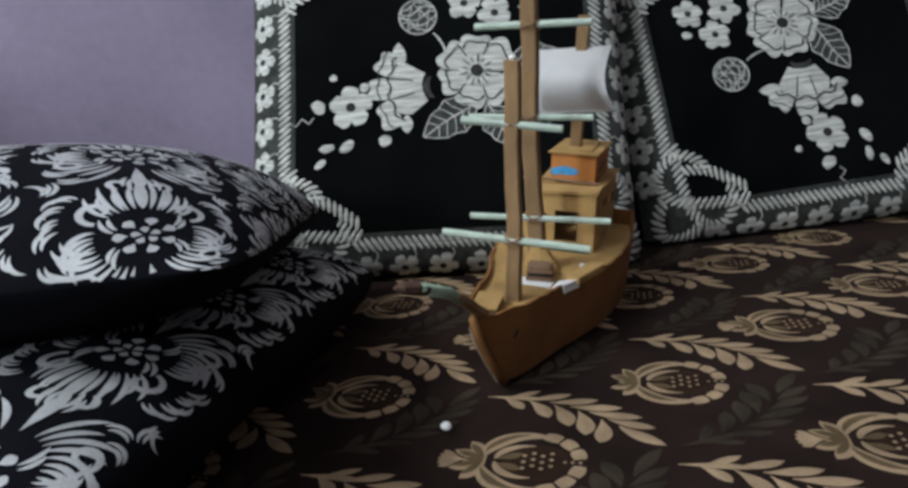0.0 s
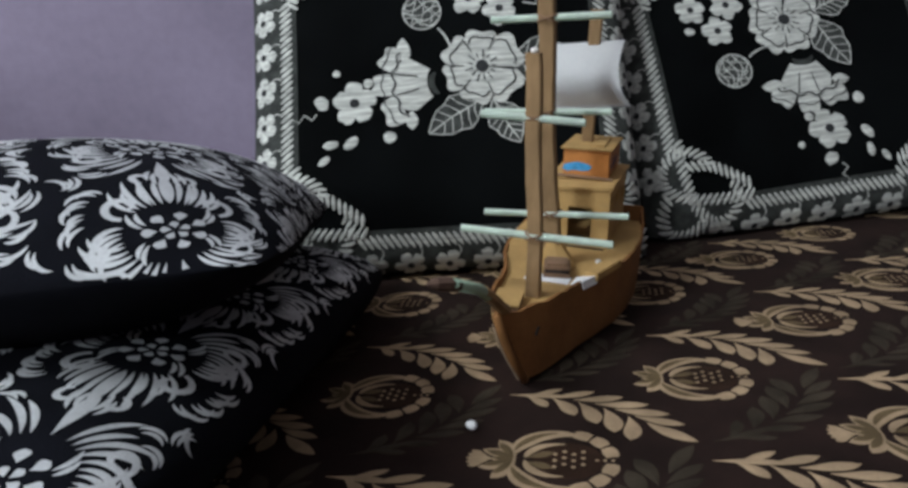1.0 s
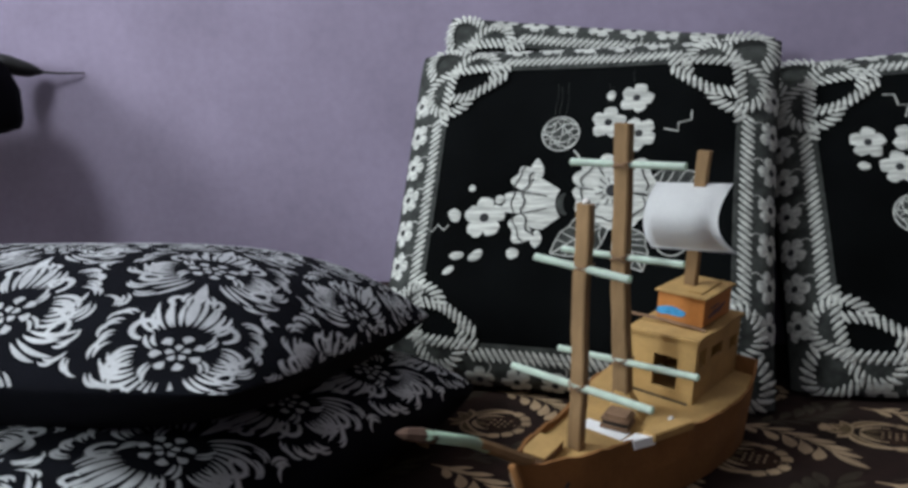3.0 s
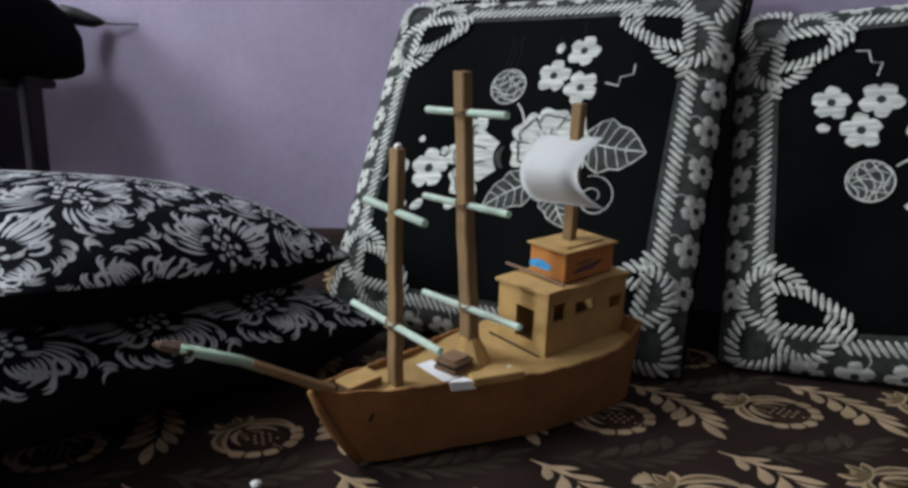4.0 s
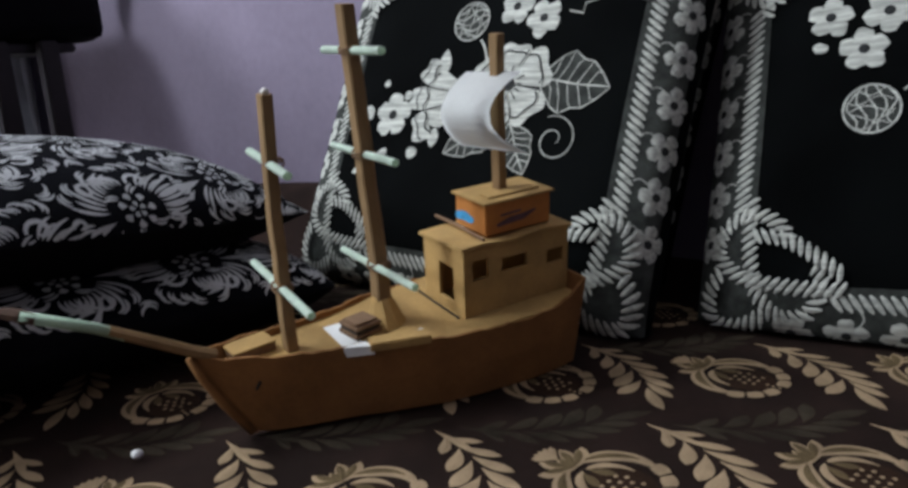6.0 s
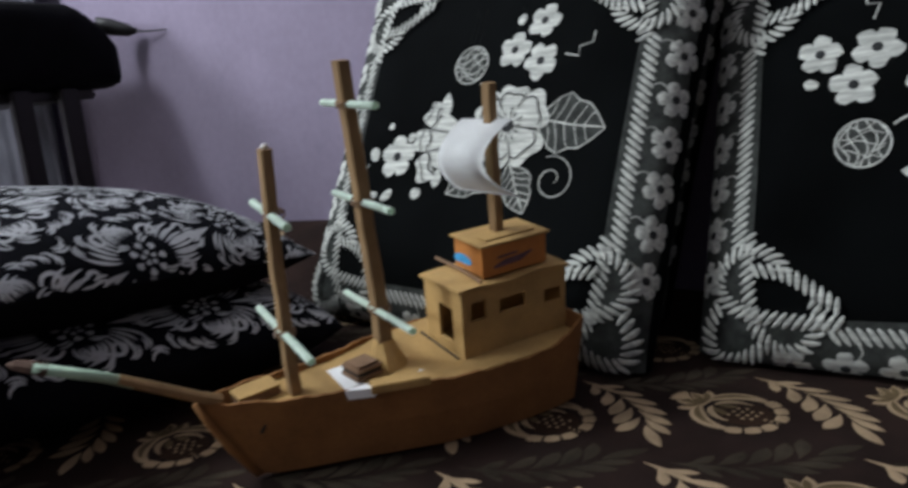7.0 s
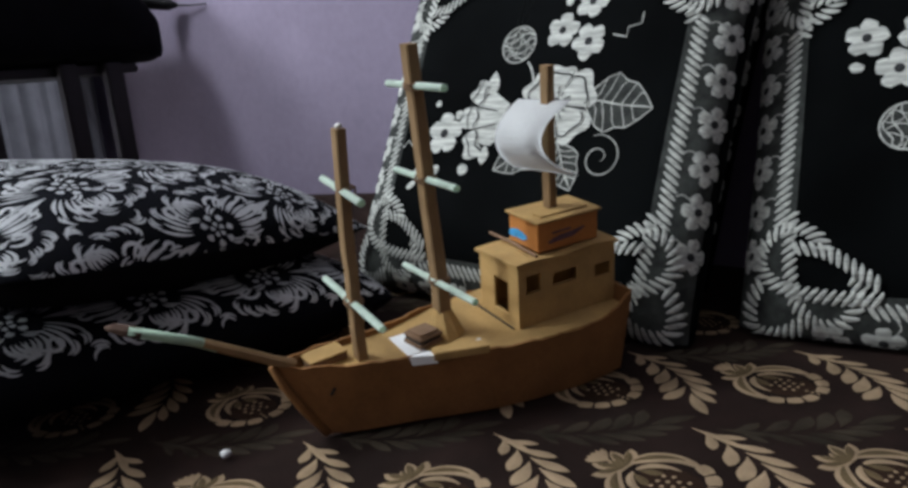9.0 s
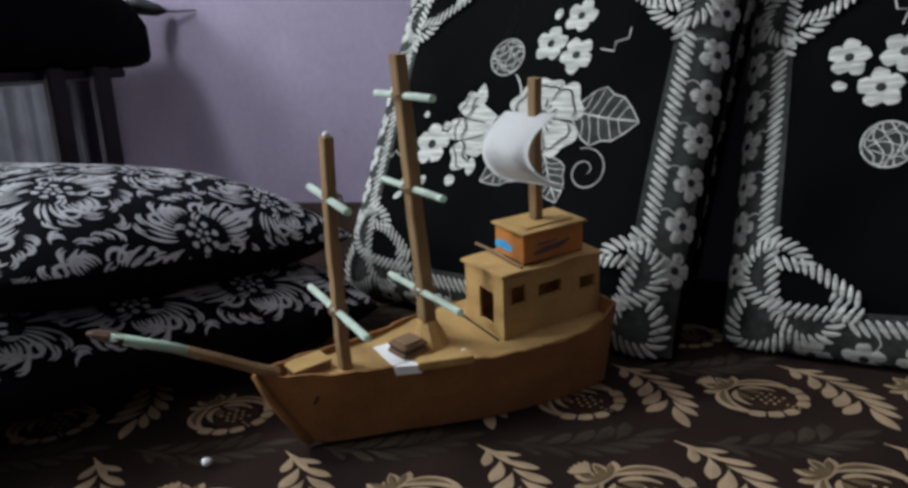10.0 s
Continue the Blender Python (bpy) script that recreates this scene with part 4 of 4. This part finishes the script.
    tops = [bm.verts.new(at_ship(0.0735 + 0.0085 * math.cos(a), -0.007 + 0.0095 * math.sin(a), 0.079)) for a in [k * math.tau / 9 for k in range(9)]]
    for k in range(9):
        bm.faces.new((lows[k], lows[(k + 1) % 9], tops[(k + 1) % 9], tops[k]))
    bm.faces.new(tops)
    part("mast_foot", bm, CARD, root, "crumpled cardboard mast foot")
    for a, b, r in (((-0.0155, -0.0695, 0.112), (-0.0155, 0.0622, 0.113), 0.0035), ((-0.0105, -0.0547, 0.212), (-0.0105, 0.0321, 0.210), 0.0036),
                    ((0.070, -0.0755, 0.1022), (0.070, 0.063, 0.1126), 0.0034), ((0.0715, -0.0788, 0.200), (0.0715, 0.0399, 0.2074), 0.0034),
                    ((0.069, -0.0734, 0.283), (0.069, 0.0344, 0.290), 0.0036)):
        yard(a, b, r, root)
    for p, r in (((-0.0135, -0.004, 0.112), 0.0078), ((-0.0065, -0.010, 0.211), 0.0074), ((0.0745, -0.010, 0.107), 0.0092), ((0.0730, -0.019, 0.203), 0.0090), ((0.0699, -0.0215, 0.286), 0.0088)):
        lashing(p, r, root)
    # bowsprit: a straw wrapped in cardboard at both ends
    bm = bmesh.new()
    tube(bm, [at_ship(-0.132, -0.0075, 0.1035), at_ship(-0.15, -0.008, 0.115), at_ship(-0.193, -0.0125, 0.1350)], [0.0042, 0.0041, 0.004], 12)
    sprit = part("bowsprit", bm, MINT, root, "mint straw bowsprit wrapped in cardboard", smooth=True)
    for pts, rad in (([(-0.072, -0.011, 0.0665), (-0.088, -0.010, 0.0755), (-0.112, -0.008, 0.0915), (-0.142, -0.0075, 0.1105)], [0.0056, 0.0054, 0.0052, 0.0047]), ([(-0.184, -0.0115, 0.1305), (-0.193, -0.0142, 0.1345), (-0.203, -0.0195, 0.1375), (-0.208, -0.0225, 0.1385)], [0.0048, 0.0056, 0.0044, 0.0012])):
        bm = bmesh.new()
        tube(bm, [at_ship(*p) for p in pts], rad, 7, 0.9)
        part("wrapping", bm, MASTCARD if rad[-1] > 0.002 else TIP, sprit, "torn brown cardboard wrapping")
    # deck house with door and windows
    x0, x1, y0, y1, z0, z1 = 0.1345, 0.246, -0.031, 0.036, 0.0568, 0.119
    bm = bmesh.new()
    pierced(bm, x1 - x0, z1 - z0, 0.003, [(0.006, 0.0225, 0.033, 0.051), (0.0365, 0.065, 0.034, 0.047), (0.0865, 0.106, 0.029, 0.043)], Matrix.Translation(at_ship(x0, y1, z0)))
    house = part("deck_house", bm, CARD, root, "cardboard deck house with cut-out door and windows")
    bm = bmesh.new()
    pierced(bm, x1 - x0, z1 - z0, 0.003, [(0.038, 0.068, 0.033, 0.049)], Matrix.Translation(at_ship(x0, y0, z0)) @ Matrix.Translation((0, -0.003, 0)))
    part("side_wall", bm, CARD, house)
    side = Matrix(((0, 1, 0, 0), (-1, 0, 0, 0), (0, 0, 1, 0), (0, 0, 0, 1)))
    bm = bmesh.new()
    pierced(bm, y1 - y0 + 0.001, z1 - z0, 0.003, [(0.026, 0.0505, 0.009, 0.042)], Matrix.Translation(at_ship(x0 - 0.0032, y0 - 0.0005, z0)) @ side)
    part("front_wall", bm, CARD, house)
    bm = bmesh.new()
    pierced(bm, y1 - y0 - 0.007, z1 - z0, 0.003, [], Matrix.Translation(at_ship(x1 - 0.0032, y0 + 0.0035, z0)) @ side)
    part("back_wall", bm, CARD, house)
    bm = bmesh.new()
    nx = 12
    rows = [[bm.verts.new(at_ship(x0 - 0.006 + (x1 - x0 + 0.008) * i / nx, y, 0.1195 + d + 0.06 * (y - 0.035) * (1 - i / nx) + 0.0012 * math.sin(i * 0.9) * (1 if y > 0 else 0.4))) for i in range(nx + 1)] for y in (y0 - 0.004, y1 + 0.003) for d in (0, 0.0028)]
    for a, b in ((0, 2), (1, 3), (0, 1), (2, 3)):
        for k in range(nx):
            bm.faces.new((rows[a][k], rows[a][k + 1], rows[b][k + 1], rows[b][k]))
    for k in (0, nx):
        bm.faces.new((rows[0][k], rows[1][k], rows[3][k], rows[2][k]))
    part("roof", bm, CARD, house, "cardboard roof board")
    bm = bmesh.new()
    tube(bm, [at_ship(0.155, -0.048, 0.1245), at_ship(0.156, -0.01, 0.1252), at_ship(0.154, 0.034, 0.1245)], [0.0016] * 3, 6)
    part("roof_stick", bm, KRAFT, house)
    # upper carton with its lid
    bm = bmesh.new()
    add_box(bm, 0.1600, 0.2305, -0.0285, 0.0195, 0.1242, 0.1525, 0.0008)
    carton = part("upper_carton", bm, ORANGE, root, "small orange carton with a blue printed mark")
    bm = bmesh.new()
    add_box(bm, 0.1570, 0.2340, -0.0310, 0.0225, 0.1527, 0.1547, 0.0006)
    part("lid", bm, CARD, carton)
    bm = bmesh.new()
    add_box(bm, 0.168, 0.224, -0.026, -0.012, 0.1549, 0.1563, 0.0005, pose(0, 0, 0, 0, 0, 1.5))
    part("lid_strip", bm, CARD, carton)
    front = lambda u, v, lift: at_ship(0.1599 - lift, u + 0.006, v)
    bm = bmesh.new()
    blob(bm, -0.010, 0.1345, 0.0046, front, 16, 0.0002, 0.0001, 3.3, 0.0, 0.05)
    blob(bm, -0.020, 0.1318, 0.0024, front, 12, 0.0002, 0.0001, 2.6, 0.0, 0.05)
    part("printed_mark", bm, BLUE, carton, "blue printed oval mark")
    flank = lambda u, v, lift: at_ship(u, 0.0286 + lift, v)
    bm = bmesh.new()
    ribbon(bm, [(0.172, 0.132), (0.185, 0.1345), (0.20, 0.1355), (0.214, 0.1395)], [0.003, 0.006, 0.006, 0.002], flank, 0.0002, 0.0)
    ribbon(bm, [(0.176, 0.1405), (0.198, 0.1415)], [0.0022, 0.0022], flank, 0.0002, 0.0)
    part("printed_mark", bm, VIOLET, carton, "faded violet print")
    # paper sail pierced by the mizzen mast, bellied forward
    bm = bmesh.new()
    n = 14
    sheet = []
    for j in range(n + 1):
        t = j / n
        row = []
        for i in range(9):
            s = i / 8
            ya, yb = -0.047 + 0.006 * t, 0.0290 + 0.0130 * t ** 3
            belly = (0.029 + 0.010 * s) * math.sin(math.pi * (0.02 + 0.95 * t)) ** 0.8
            x = 0.1965 + 0.007 * s - 0.009 * t * (1 - s) - belly
            row.append(bm.verts.new(at_ship(x, ya + (yb - ya) * s, 0.2545 + 0.007 * s - (0.0660 + 0.001 * s) * t)))
        sheet.append(row)
    for a, b in zip(sheet, sheet[1:]):
        for i in range(8):
            bm.faces.new((a[i], a[i + 1], b[i + 1], b[i]))
    bmesh.ops.solidify(bm, geom=bm.faces[:], thickness=0.0005)
    part("sail", bm, PAPER, root, "curved white paper sail", smooth=True)
    # things glued on deck
    bm = bmesh.new()
    add_box(bm, 0.0225, 0.040, -0.0200, 0.0215, 0.0568, 0.0574, 0.0, pose(0, 0, 0, 0, 0, 0))
    part("paper_slip", bm, PAPER, root, "white paper slip on the deck")
    bm = bmesh.new()
    board(bm, ([at_ship(0.018, 0.033, 0.0625), at_ship(0.040, 0.0425, 0.0622)], [at_ship(0.0195, 0.0345, 0.0552), at_ship(0.040, 0.043, 0.0552)]), 0.0006, (0.1, -1, 0))
    board(bm, ([at_ship(0.018, 0.0335, 0.0627), at_ship(0.040, 0.043, 0.0624)], [at_ship(0.021, 0.022, 0.0578), at_ship(0.041, 0.024, 0.0578)]), 0.0005, (0, 0, 1))
    part("paper_flap", bm, PAPER, root, "white paper folded over the rail")
    for low, high, inset, mat in ((0.0, 0.0038, 0.0, KRAFT), (0.0039, 0.0072, 0.0012, COAL), (0.0073, 0.0104, 0.0002, KRAFT), (0.0105, 0.0128, 0.0025, KRAFT)):
        bm = bmesh.new()
        add_box(bm, inset, 0.027 - inset, -0.0125 + inset, 0.0125 - inset, low, high, 0.0006, pose(0.033, -0.007, 0.0578, 0, 2, 12 + 300 * inset))
        part("block_layer", bm, mat, root)
    # black strip standing in for the shadow gap under the front wall
    bm = bmesh.new()
    add_box(bm, 0.1262, 0.1276, -0.034, 0.038, 0.0569, 0.0585)
    part("base_seam", bm, COAL, root)
    for x, y, z, r in ((-0.0056, -0.013, 0.2640, 0.0034), (-0.028, -0.012, 0.0580, 0.0018), (0.087, 0.036, 0.0590, 0.0030)):
        bm = bmesh.new()
        bmesh.ops.create_icosphere(bm, subdivisions=2, radius=r)
        for v in bm.verts:
            v.co = at_ship(x, y, z) + Vector((v.co.x, v.co.y, v.co.z * 0.8)) * (1 + 0.3 * noise.noise(v.co * 500 + Vector((x * 90, y, z))))
        part("glue_drop", bm, GLUE, root, "drop of dried white glue", smooth=True)
    # frayed paper edge and a small dent near the bow
    bm = bmesh.new()
    add_box(bm, 0, 0.0024, -0.0008, 0.0008, -0.004, 0.004, 0.0003, pose(-0.048, -0.0098, 0.041, 0, 30, -24))
    part("torn_nick", bm, COAL, root)
    return root


ship()


def bead():
    bm = bmesh.new()
    bmesh.ops.create_icosphere(bm, subdivisions=3, radius=0.0042)
    for v in bm.verts:
        v.co = Vector((v.co.x, v.co.y, v.co.z * 0.75)) * (1 + 0.15 * noise.noise(v.co * 300))
    ob = tagged(part("foam_bead", bm, PAPER, smooth=True), "small white foam bead lying on the bed cover", "bead")
    ob.matrix_world = pose(0.000, 0.487, 0.0048)


bead()


# ---- on the wall ----
def wall_wire():
    bm = bmesh.new()
    tube(bm, [(-1.10, 1.125, 0.500), (-1.085, 1.150, 0.492), (-1.055, 1.172, 0.482), (-1.035, WALL_Y - 0.018, 0.478)], [0.016, 0.019, 0.014, 0.004], 10)
    tube(bm, [(-1.040, WALL_Y - 0.020, 0.478), (-1.00, WALL_Y - 0.012, 0.474), (-0.955, WALL_Y - 0.006, 0.472), (-0.952, WALL_Y + 0.002, 0.472)], [0.003, 0.0022, 0.0016, 0.0016], 6)
    tagged(part("wire", bm, WIRE, smooth=True), "short black wire with a bulky end, fixed to the wall", "wire")


wall_wire()
